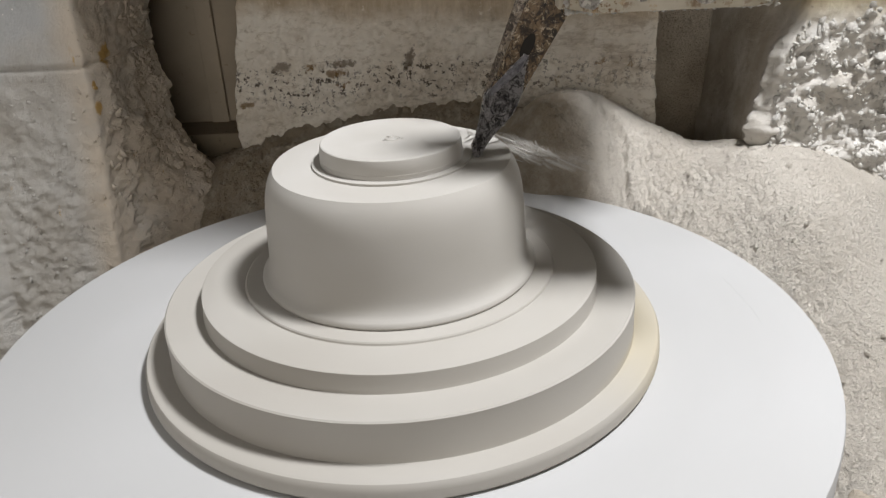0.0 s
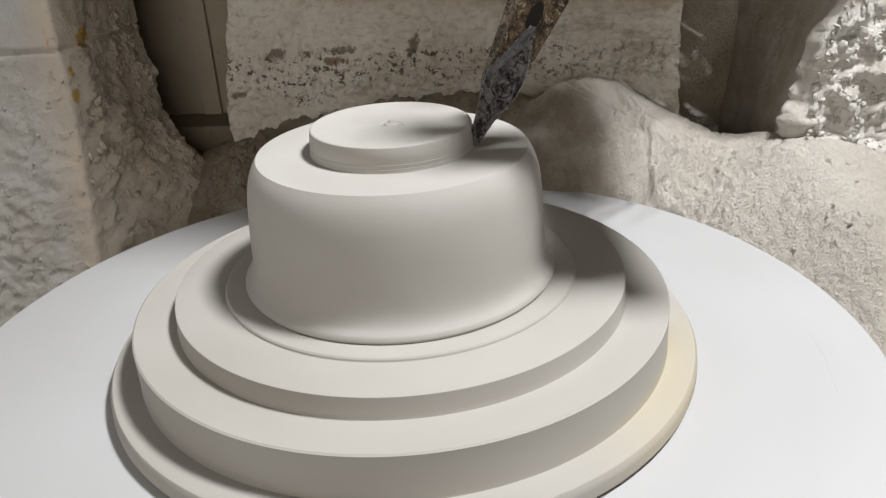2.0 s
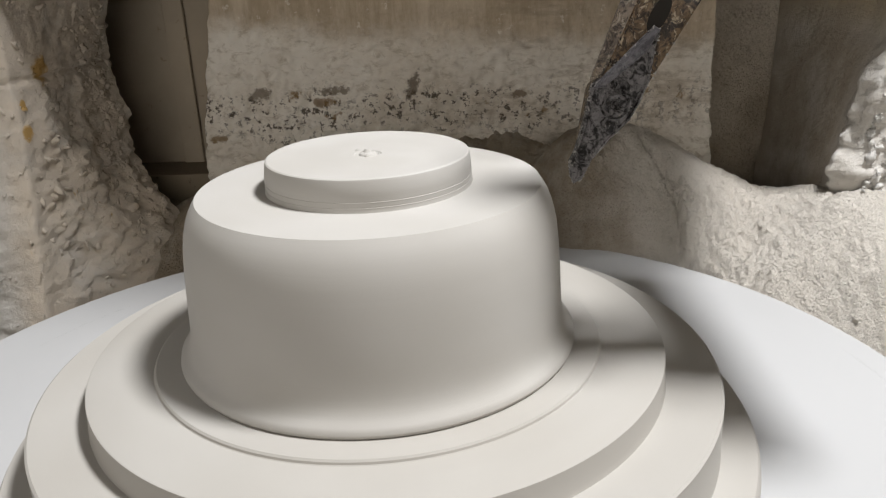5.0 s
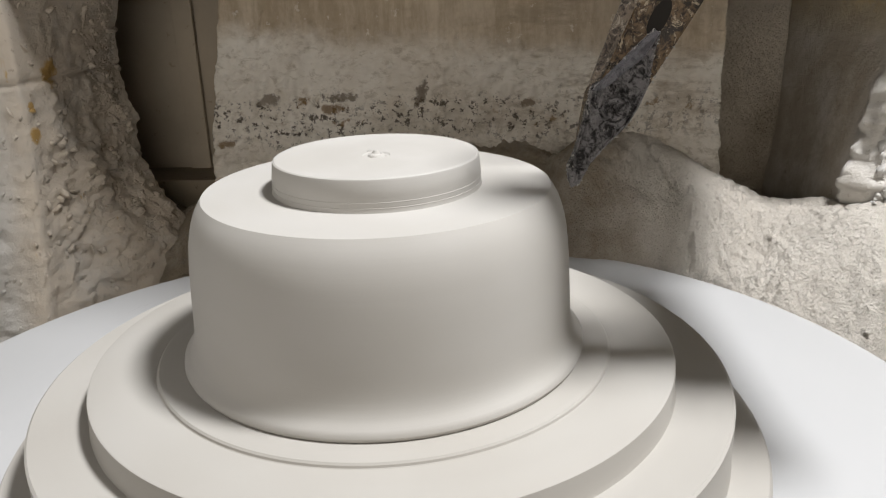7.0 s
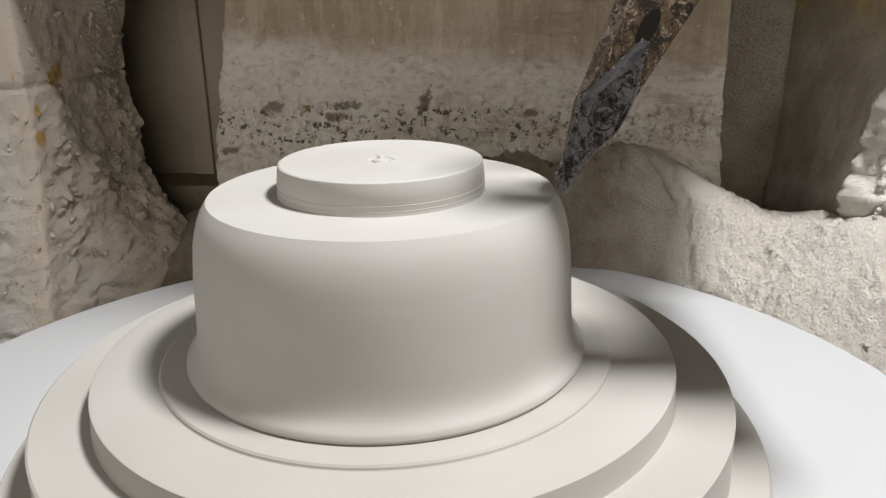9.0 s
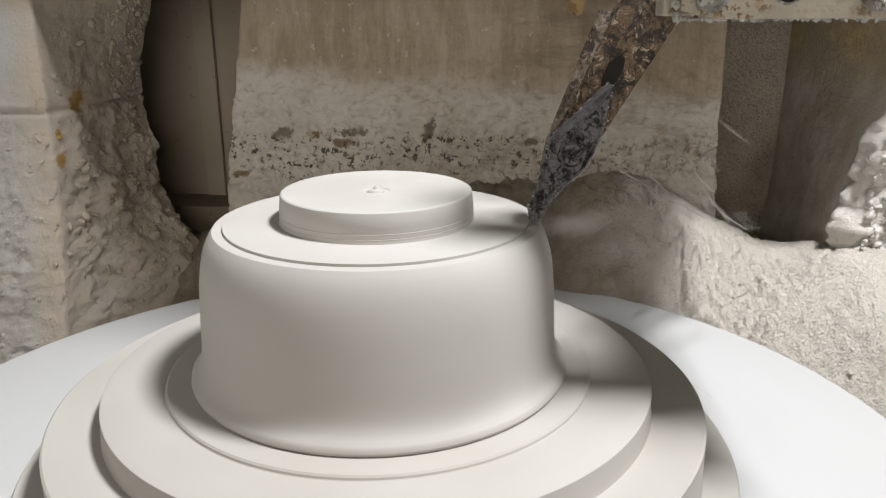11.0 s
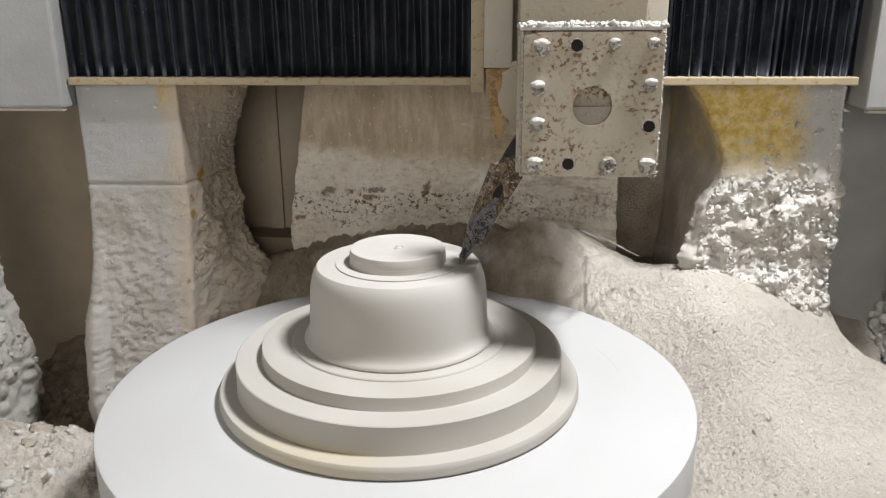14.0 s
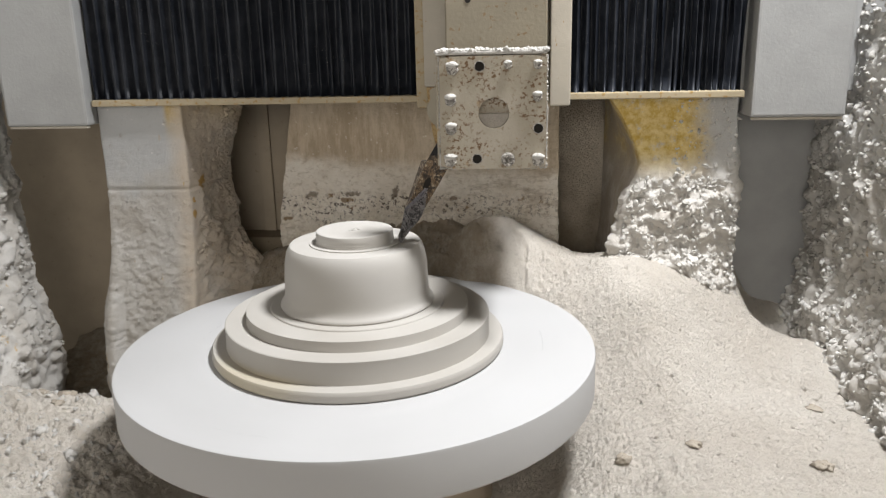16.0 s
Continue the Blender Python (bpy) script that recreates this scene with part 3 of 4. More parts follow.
def column_crumbs():
    k = 3600
    x, z = rng.uniform(0.384, 0.538, k), 0.74 + 0.36 * rng.random(k) ** 1.25
    keep = (z < 0.962) | ((rng.random(k) < 0.25) & (x > 0.44))
    x, z = x[keep], z[keep]
    y = 0.287 - right_cake(x, 0 * x + 0.287, z)
    x = x + right_edge(x, y, z)
    s = 0.0010 + 0.0046 * rng.random(len(x)) ** 3.2
    tagged(crumbs("column_crumbs", np.stack([x, y, z], 1), s, CRUMB, (1.1, 0.6, 0.9), 0.30), "lumpy white plaster crumbs stuck to the column", "plaster crumbs", kind="stuff")
    k = 600
    t, z = rng.random(k), 0.76 + 0.33 * rng.random(k) ** 1.2
    x, y = -0.325 + 0.018 * t, 0.270 + 0.138 * t
    d = left_cake(x, y, z)
    s = 0.0007 + 0.0046 * rng.random(k) ** 3.4
    tagged(crumbs("splash_crumbs", np.stack([x + d * 0.97, y - d * 0.2 - 0.04 * ease(-z, -0.95, -0.62), z], 1), s, PILLAR_L, (0.6, 1.2, 1.0), 0.4), "dirty plaster crumbs stuck along the column's inner edge", "plaster crumbs", kind="stuff")
    k = 420
    t, z = rng.uniform(0.62, 1.0, k), rng.uniform(0.80, 1.085, k)
    x, y = -0.325 + 0.018 * t, 0.270 + 0.138 * t
    d = left_cake(x, y, z)
    s = 0.0010 + 0.0036 * rng.random(k) ** 3
    tagged(crumbs("rim_flakes", np.stack([x + d * 0.97 + 0.0008, y - d * 0.2 - 0.04 * ease(-z, -0.95, -0.62), z], 1), s, PILLAR_L, (1.1, 0.8, 0.7), 0.5), "torn plaster flakes standing out from the column's rim", "plaster crumbs", kind="stuff")
    k = 420
    x, z = rng.uniform(-0.46, -0.31, k), 0.66 + 0.29 * rng.random(k) ** 1.2
    y = 0.266 - left_cake(x, 0 * x + 0.266, z) - 0.04 * ease(-z, -0.95, -0.62)
    s = 0.0006 + 0.0030 * rng.random(k) ** 4
    tagged(crumbs("foot_crumbs", np.stack([x, y, z], 1), s, PILLAR_L, (1.2, 0.45, 1.0), 0.6), "plaster crumbs caked on the column's foot", "plaster crumbs", kind="stuff")


column_crumbs()


def caked_ledge():
    x, y = np.meshgrid(np.linspace(0.388, 0.532, 60), np.linspace(0, 1, 9), indexing="ij")
    top = 0.9555 + 0.0022 * fbm(x, y, 0 * x, 60.0, 4)
    verts = np.stack([x.ravel(), (0.2765 + 0.012 * y + 0.002 * fbm(x, 0 * x, 0 * x + 5, 50.0, 4)).ravel(), (top - 0.008 * (1 - ease(y, 0.0, 0.6)) + 0.0025 * ease(y, 0.3, 1.0)).ravel()], 1)
    ob = mesh_ob("column_ledge", verts.tolist(), grid_faces(60, 9), CRUMB)
    tagged(ob, "narrow ledge on the column heaped with white powder", "ledge", kind="structure")


caked_ledge()


def plaster_lump(x, y, size, flat):
    bm = bmesh.new()
    bmesh.ops.create_icosphere(bm, subdivisions=3, radius=1.0)
    for v in bm.verts:
        k = 1 + 0.6 * noise.noise(v.co * 1.9 + Vector((x * 40, y * 40, 0))) + 0.35 * noise.noise(v.co * 5.0)
        v.co = Vector((v.co.x * size * 1.2, v.co.y * size, v.co.z * size * flat)) * k
    ob = part("plaster_lump", bm, LUMP, None, "", True)
    ob.location = (x, y, float(heap_at(x, y)) + size * flat * 0.35)
    return tagged(ob, "small dirty broken plaster lump lying on the dust heap", "plaster lump", "lumps on the heap")


for lump in ((0.334, -0.060, 0.0075, 0.9), (0.422, -0.036, 0.008, 0.55), (0.598, 0.057, 0.0085, 0.5), (0.560, -0.080, 0.009, 0.6), (-0.49, 0.115, 0.013, 0.7), (-0.52, 0.10, 0.009, 0.6), (-0.47, 0.06, 0.008, 0.5)):
    plaster_lump(*lump)


def side_plate(name, x, sign, top, label):
    """A side plate of the pit, caked with crumbs."""
    step = 0.0036
    y, z = np.meshgrid(np.arange(-0.62, 0.60 if sign > 0 else 0.31, step), np.arange(0.55, top, step), indexing="ij")
    low = ease(-z, -1.25, -0.95)
    d = (0.002 + 0.010 * low) * (0.8 + 0.6 * fbm(y, z, 0 * y + sign, 24.0, 3, 0.5)) + 0.010 * low * (billow(y, z, 0 * y + sign, 48.0, 4, 0.6) - 0.4) + 0.03 * ease(-z, -0.85, -0.68)
    verts = np.stack([x - sign * d.ravel(), y.ravel(), z.ravel()], 1)
    nu, nv = y.shape
    ob = mesh_ob(name, verts.tolist(), grid_faces(nu, nv), WALL)
    tagged(ob, label, "side plate", kind="structure")
    k = 5200 if sign > 0 else 1600
    cy, cz = rng.uniform(-0.1, 0.58 if sign > 0 else 0.31, k), 0.66 + 0.56 * rng.random(k) ** 1.2
    i = np.clip(((cy + 0.62) / step).astype(int), 0, nu - 1)
    j = np.clip(((cz - 0.55) / step).astype(int), 0, nv - 1)
    s = 0.0012 + 0.0056 * rng.random(k) ** (2.1 if sign > 0 else 3.2)
    ob = crumbs("wall_crumbs", np.stack([x - sign * d[i, j], cy, cz], 1), s, CRUMB, (0.7, 1.0, 1.0), 0.30)
    tagged(ob, "thick white plaster crumbs stuck to the side plate", "plaster crumbs", kind="stuff")


side_plate("wall_right_side", 0.70, 1, 1.20, "steel side plate buried under white plaster crumbs")
side_plate("wall_left_side", -0.655, -1, 1.60, "pale steel side plate caked with plaster")

# closing sheets behind the columns
tagged(part("wall_back", block(-0.80, 0.80, 0.515, 0.53, 0.50, 1.086), DULL), "dull brown sheet-metal back of the machine pit", "back sheet", kind="structure")
tagged(part("grey_side_sheet", block(0.535, 0.80, 0.40, 0.408, 0.55, 1.084, 0.002), GREY), "plain grey painted sheet beside the column", "metal sheet", kind="structure")


def back_panel():
    step = 0.0022
    x, z = np.meshgrid(np.arange(-0.222, 0.274, step), np.arange(0.79, 1.10, step), indexing="ij")
    low = ease(-z, -1.04, -0.90)
    d = (0.0006 + 0.003 * low) * (0.8 + 0.8 * fbm(x, z * 1.4, 0 * x, 42.0, 4, 0.65)) + (0.0010 + 0.0038 * low) * (billow(x, z * 1.5, 0 * x, 95.0, 3, 0.6) - 0.35) + 0.006 * ease(x, 0.18, 0.25) * ease(-z, -0.92, -0.87) * billow(x, z, 0 * x + 3, 60.0, 3) + 0.012 * ease(-z, -0.90, -0.84) * ease(x, 0.16, 0.26)
    border = np.minimum(x + 0.222, 0.270 - x)
    jag = 0.0018 * fbm(z, 0 * z + 2, 0 * z, 60.0, 4) * low
    nu, nv = x.shape
    xs = x + np.where(border < 0.012, jag, 0) + 0.038 * np.clip((z - 0.85) / 0.24, 0, 1) * ease(-x, 0.1, 0.22)
    front = np.stack([xs.ravel(), (0.404 - d).ravel(), z.ravel()], 1)
    back = np.stack([xs.ravel(), 0 * z.ravel() + 0.425, z.ravel()], 1)
    faces = grid_faces(nu, nv)
    m = nu * nv
    rim = [i * nv for i in range(nu)] + [(nu - 1) * nv + j for j in range(1, nv)] + [i * nv + nv - 1 for i in range(nu - 2, -1, -1)] + [j for j in range(nv - 2, 0, -1)]
    faces += [(a, b, b + m, a + m) for a, b in zip(rim, rim[1:] + rim[:1])]
    faces += [tuple(v + m for v in f[::-1]) for f in grid_faces(nu, nv)]
    ob = mesh_ob("splash_panel", np.vstack([front, back]).tolist(), faces, PANEL)
    tagged(ob, "grimy yellowed steel panel speckled with rust and plaster", "steel panel", kind="structure")


back_panel()
tagged(part("rear_sheet", block(0.268, 0.47, 0.470, 0.478, 0.60, 1.084), CRUST), "brown encrusted sheet in the gap beside the column", "metal sheet", kind="structure")
tagged(part("rear_post", block(-0.285, -0.262, 0.507, 0.514, 0.60, 1.084, 0.002), DULL), "dull brown upright post behind the panel", "post", kind="structure")

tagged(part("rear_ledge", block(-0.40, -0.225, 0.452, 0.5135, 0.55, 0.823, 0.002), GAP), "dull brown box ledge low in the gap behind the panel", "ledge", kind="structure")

# ---------------------------------------------------------------- cross beam with bellows
tagged(part("cross_beam", block(-0.470, 1.02, 0.285, 0.58, 1.0885, 1.70, 0.002), GREY), "grey cross beam carrying the slide bellows", "machine beam", kind="structure")


def end_cover(x0, x1):
    root = new("end_cover")
    part("shell", block(x0, x1, 0.236, 0.46, 1.0565, 1.70, 0.004), GREY, root)
    part("bottom_lip", block(x0 + 0.003, x1 - 0.003, 0.2385, 0.2475, 1.0525, 1.0563, 0.001), CREAM, root, "thin folded lower lip")
    return tagged(root, "plain grey painted end cover of the cross beam", "cover box", "beam end covers")


end_cover(-0.596, -0.4625)
end_cover(0.5370, 0.668)


def bellows(name, xs, label):
    """A pleated rubber cover; xs are the places of the folds' crests."""
    crest, valley = 0.256, 0.272
    line = []
    for a, b in zip(xs, xs[1:]):
        w = b - a
        line += [(a, crest), (a + 0.10 * w, crest + 0.0015), (a + 0.42 * w, valley), (a + 0.58 * w, valley), (a + 0.90 * w, crest + 0.0015)]
    line.append((xs[-1], crest))
    heights = np.linspace(1.0945, 1.66, 26)
    root = new(name)
    root.location = (0, 0, 0)
    top = []
    for i, (x, y) in enumerate(line):
        for z in heights:
            top.append((x + 0.0012 * math.sin(9 * z + i * 0.9) + 0.0008 * math.sin(31 * z + i), y + 0.0008 * math.sin(23 * z + 1.7 * i), z))
    nv, nu = len(heights), len(line)
    m = len(top)
    back = [(x, 0.280, z) for x, y, z in top]
    faces = grid_faces(nu, nv)
    rim = [i * nv for i in range(nu)] + [(nu - 1) * nv + j for j in range(1, nv)] + [i * nv + nv - 1 for i in range(nu - 2, -1, -1)] + [j for j in range(nv - 2, 0, -1)]
    faces += [(a, b, b + m, a + m) for a, b in zip(rim, rim[1:] + rim[:1])]
    mesh_ob("pleats", top + back, faces, RUBBER, root, smooth=True)
    part("edge_strip", block(xs[0] - 0.004, xs[-1] + 0.004, 0.249, 0.282, 1.0845, 1.0945, 0.0015), STRIP, root, "yellowed metal edge strip")
    return tagged(root, label, "bellows")


bellows("bellows", [-0.456 + 0.0172 * k for k in range(32)] , "black pleated rubber bellows covering the slide")
xs = [0.262]
while xs[-1] < 0.522:
    xs.append(xs[-1] + (0.0135 if xs[-1] < 0.42 else 0.0085))
bellows("bellows", xs, "dusty black rubber bellows, tightly folded, over the slide")

# ---------------------------------------------------------------- turntable and the turned plaster model
Z0 = 0.80


def turntable():
    root = new("turntable")
    root.location = (0, 0, Z0)
    prof = [(0.0, 0.0), (0.15, 0.0), (0.296, 0.0), (0.2992, -0.0012), (0.3, -0.004), (0.3, -0.051), (0.297, -0.055), (0.22, -0.055), (0.0, -0.055)]
    ob = mesh_ob("disc", *turned(prof, 220), TABLE, root)
    smooth_by_angle(ob)
    prof = [(0.0, -0.055), (0.215, -0.055), (0.215, -0.085), (0.17, -0.095), (0.17, -0.30), (0.0, -0.30)]
    ob = mesh_ob("hub", *turned(prof, 64), DULL, root, "dark steel hub under the disc")
    smooth_by_angle(ob)
    # grime flecks and a chip that show the disc turning
    for r, a, s in ((0.262, 0.3, 0.0009), (0.235, 2.2, 0.0012), (0.28, 4.1, 0.0010), (0.21, 5.2, 0.0008)):
        bm = bmesh.new()
        bmesh.ops.create_icosphere(bm, subdivisions=1, radius=s, matrix=Matrix.Translation((r * math.cos(a), r * math.sin(a), 0.0002)))
        part("grit", bm, BLACK, root, "dark speck of grit")
    return tagged(root, "round white plaster-coated turntable disc, spinning", "turntable")


TABLE_OB = turntable()


def plaster_model():
    """The turned model: three steps, a drum with a rounded shoulder and a low boss."""
    root = new("plaster_model")
    root.location = (0, 0, Z0 + 0.0006)
    foot = [(0.0, 0.0405), (0.13, 0.0405), (0.1655, 0.0408), (0.1666, 0.0400), (0.1668, 0.0142), (0.1672, 0.0130), (0.181, 0.0132), (0.1832, 0.0126), (0.1846, 0.0105), (0.1850, 0.0075), (0.1852, 0.0028), (0.1838, 0.0003), (0.0, 0.0002)]
    ob = mesh_ob("base_steps", *turned(foot, 220), PLASTER, root, "broad plaster base steps with a yellowed patch")
    smooth_by_angle(ob, 28)
    ledge = [(0.0, 0.0552), (0.107, 0.0556), (0.1088, 0.0554), (0.1096, 0.0546), (0.1099, 0.0536), (0.1103, 0.0533), (0.1388, 0.0537), (0.1397, 0.0533), (0.1399, 0.0526), (0.1402, 0.0425), (0.1410, 0.0402), (0.0, 0.0400)]
    ob = mesh_ob("middle_step", *turned(ledge, 220), PLASTER, root)
    smooth_by_angle(ob, 28)
    drum = [(0.0, 0.1324), (0.0790, 0.1324), (0.0810, 0.1323), (0.0826, 0.1302), (0.0841, 0.1275), (0.0856, 0.1240), (0.0869, 0.1195), (0.0880, 0.1140), (0.0888, 0.1075), (0.0894, 0.1000), (0.0899, 0.0910), (0.0903, 0.0820), (0.0906, 0.0750), (0.0910, 0.0708), (0.0917, 0.0672), (0.0928, 0.0642), (0.0943, 0.0619), (0.0959, 0.0604), (0.0969, 0.0590), (0.0972, 0.0574), (0.0965, 0.0558), (0.094, 0.0550), (0.0, 0.0548)]
    ob = mesh_ob("drum", *turned(drum, 220), FRESH, root)
    smooth_by_angle(ob, 28)
    boss = [(0.0, 0.1500), (0.0012, 0.1497), (0.0020, 0.1484), (0.0036, 0.1478), (0.0042, 0.1470), (0.0060, 0.1470), (0.0066, 0.1475), (0.012, 0.1474), (0.030, 0.1472), (0.038, 0.1473), (0.0425, 0.1479), (0.0466, 0.1481), (0.0474, 0.1477), (0.0477, 0.1468), (0.0480, 0.1440)]
    for k in range(5):
        z = 0.1405 - 0.0012 * k - 0.0005 * (k % 2)
        boss += [(0.0484 + 0.00006 * k, z), (0.04828 + 0.00006 * k, z - 0.0005)]
    boss += [(0.0490, 0.1330), (0.0495, 0.1318), (0.0, 0.1310)]
    ob = mesh_ob("boss", *turned(boss, 200), FRESH, root)
    smooth_by_angle(ob, 28)
    # torn centre mark left by the tailstock
    bits = []
    for k in range(7):
        a, r = k * 2.1, 0.0010 + 0.0007 * k
        bits.append((r * math.cos(a) * 1.6, r * math.sin(a), 0.1477))
    ob = crumbs("centre_mark", np.array(bits), [0.0011, 0.0007, 0.0009, 0.0006, 0.0010, 0.0006, 0.0007], FRESH, (1.3, 1.3, 0.5))
    ob.parent = root
    return tagged(root, "stepped off-white plaster model being turned on the disc", "plaster model")


MODEL = plaster_model()


def shaving_ring(r0, r1, z0, z1, outer=False):
    prof = [(r0, z1), (r1, z1), (r1, z0), (r0, z0), (r0, z1)]
    if outer:
        prof = [(r0, z1), (0.0806, z1), (0.0824, z1 - 0.0026), (0.0842, z1 - 0.0058), (0.0857, 0.1242), (0.0870, 0.1196), (0.0881, 0.1140), (0.0886, 0.1085), (0.086, 0.1080), (r0, z0), (r0, z1)]
    ob = mesh_ob("top_layer", *turned(prof, 180), FRESH, MODEL)
    smooth_by_angle(ob, 28)
    return ob


# the layer that the cutter takes off, in narrow rings that it presses away from the rim inwards
LAYER = [(0.0488 + 0.0027 * k, shaving_ring(0.0488 + 0.0027 * k, 0.0488 + 0.0027 * (k + 1), 0.1308, 0.1337, k == 11)) for k in range(12)]
FIRST = [(0.0488 + 0.0027 * k, shaving_ring(0.0488 + 0.0027 * k, 0.0488 + 0.0027 * (k + 1), 0.1325, 0.1352)) for k in range(4)]

# ---------------------------------------------------------------- carriage, tool post and cutter
SCREW = 0.0735


def carriage():
    """The slide behind the tool post; its own zero is the cutter's clamp screw at the clip's end."""
    root = new("carriage")
    part("back_plate", block(0.080, 0.275, 0.185, 0.235, 1.095, 2.25, 0.002), RAM, root)
    part("left_rail", block(0.0745, 0.1065, 0.160, 0.215, 1.112, 2.25, 0.002), CREAM, root, "cream side rail, stained brown at its foot")
    part("stained_foot", prism([(0.0765, 1.1115), (0.0835, 1.048), (0.0885, 1.030), (0.0945, 1.030), (0.1045, 1.075), (0.1055, 1.1115)], 0.163, 0.205, 0.0015), FOOT, root, "brown rusty foot of the rail")
    part("right_rail", block(0.2465, 0.2745, 0.160, 0.215, 1.0835, 2.25, 0.002), CREAM, root, "cream painted side rail")
    # out of view; added so that its shadow falls on the left column
    part("shade_block", block(0.030, 0.275, 0.160, 0.2345, 1.265, 2.25, 0.003), RAM, root, "unseen body added above the slide to shade the left column")
    part("seal", block(0.058, 0.0745, 0.20, 0.25, 1.080, 1.70, 0.002), STRIP, root, "rusty end plate of the bellows")
    return tagged(root, "cream vertical slide carriage with rusty side rails", "machine carriage")


CARRIAGE = carriage()


def hex_bolt(parent, x, z, y, s=0.0082, capped=True):
    bm = bmesh.new()
    bmesh.ops.create_cone(bm, cap_ends=True, segments=6, radius1=s, radius2=s * 0.93, depth=0.006, matrix=pose(x, y - 0.003, z, 90, 0, 0) @ pose(0, 0, 0, 0, 0, 15))
    bmesh.ops.bevel(bm, geom=list(bm.edges), offset=0.0006, segments=1, affect="EDGES")
    bolt = part("bolt", bm, BOLT, parent, "dirty steel hexagon bolt")
    if capped:
        bm = bmesh.new()
        bmesh.ops.create_icosphere(bm, subdivisions=3, radius=1.0)
        for v in bm.verts:
            k = 1 + 0.22 * noise.noise(v.co * 2.3 + Vector((x * 90, z * 70, 0)))
            v.co = Vector((x, y - 0.0035, z + s * 0.62)) + Vector((v.co.x * s * 0.98, v.co.y * 0.0048, v.co.z * s * 0.52)) * k
        part("plaster_cap", bm, CRUMB, bolt, "white plaster lodged on the bolt", True)
    return bolt


def tool_post():
    root = new("tool_post")
    x0, x1, z0, z1, y = 0.1132, 0.2352, 1.0302, 1.1566, -0.040
    # clamp plate with its round window and bolt holes
    bm = bmesh.new()
    w, h, cx, cz = x1 - x0, z1 - z0, (x0 + x1) / 2 + 0.001, (z0 + z1) / 2
    n, r = 40, 0.0172
    inner = [(cx + r * math.cos(2 * math.pi * k / n), cz + r * math.sin(2 * math.pi * k / n)) for k in range(n)]
    outer = []
    for k in range(n):
        a = 2 * math.pi * k / n
        s = min((w / 2 - 0.001) / max(abs(math.cos(a)), 1e-9), (h / 2) / max(abs(math.sin(a)), 1e-9))
        outer.append(((x0 + x1) / 2 + s * math.cos(a), cz + s * math.sin(a)))
    rows = []
    for yy in (y, y + 0.012):
        rows.append(([bm.verts.new((px, yy, pz)) for px, pz in inner], [bm.verts.new((px, yy, pz)) for px, pz in outer]))
    for k in range(n):
        j = (k + 1) % n
        (i0, o0), (i1, o1) = rows
        for quad in ((i0[k], i0[j], o0[j], o0[k]), (i1[k], o1[k], o1[j], i1[j]), (o0[k], o0[j], o1[j], o1[k]), (i0[k], i1[k], i1[j], i0[j])):
            bm.faces.new(quad)
    plate = part("clamp_plate", bm, PLATE, root, "cream clamp plate pitted with rust")
    part("backing_plate", block(x0 - 0.004, x1 - 0.001, y + 0.0125, y + 0.030, z0 + 0.001, z1 + 0.001, 0.001), PLATE, root, "second cream plate behind the clamp plate")
    part("holder_block", block(x0 + 0.072, x1 - 0.002, y + 0.031, 0.095, z0 + 0.004, z1 - 0.050, 0.002), RAM, root)
    part("ram", block(x0 - 0.002, x1 + 0.004, 0.085, 0.155, z0 + 0.03, 2.25, 0.002), RAM, root, "stained olive-grey slide ram")
    for u, v, s, cap in ((0.13, 0.11, 0.0074, True), (0.64, 0.085, 0.0050, True), (0.91, 0.085, 0.0052, True), (0.11, 0.385, 0.0070, True), (0.91, 0.36, 0.0058, True), (0.11, 0.64, 0.0070, True), (0.10, 0.925, 0.0076, True), (0.92, 0.925, 0.0074, True)):
        hex_bolt(plate, x0 + u * w, z1 - v * h, y, s, cap)
    for u, v in ((0.38, 0.09), (0.92, 0.64), (0.35, 0.91)):
        # no bore: a black disc paints the shade inside each empty hole
        bm = bmesh.new()
        bmesh.ops.create_cone(bm, cap_ends=True, segments=28, radius1=0.0052, radius2=0.0052, depth=0.0012, matrix=pose(x0 + u * w, y + 0.0003, z1 - v * h, 90, 0, 0))
        hole = part("bolt_hole", bm, BLACK, plate, "empty bolt hole, its shade a flat black disc")
        v0, f0 = turned([(0.0050, 0.0), (0.0056, 0.0010), (0.0062, 0.0)], 28)
        rim = mesh_ob("hole_rim", v0, f0, BOLT, hole)
        rim.matrix_basis = pose(x0 + u * w, y, z1 - v * h, 90, 0, 0)
    for hx, hz in ((0.140, 1.222), (0.196, 1.229), (0.222, 1.229), (0.150, 1.262), (0.205, 1.275)):
        # the ram's holes are black discs too, their inner shade painted
        bm = bmesh.new()
        bmesh.ops.create_cone(bm, cap_ends=True, segments=24, radius1=0.0038, radius2=0.0038, depth=0.0012, matrix=pose(hx, 0.0848, hz, 90, 0, 0))
        part("ram_hole", bm, BLACK, root, "threaded hole in the ram, its shade a flat black disc")
    # round-headed bolt
    v0, f0 = turned([(0.0, 0.0045), (0.003, 0.0044), (0.0035, 0.0065), (0.0068, 0.0062), (0.0078, 0.004), (0.0080, 0.0)], 32)
    rb = mesh_ob("round_bolt", v0, f0, BOLT, plate, "round socket bolt dusted with plaster")
    rb.matrix_basis = pose(x0 + 0.64 * w, y, z1 - 0.915 * h, 90, 0, 0)
    # powder lying along the top and clinging to the edges
    k = 900
    px, py = rng.uniform(x0 - 0.004, x1, k), y + 0.001 + 0.028 * rng.random(k)
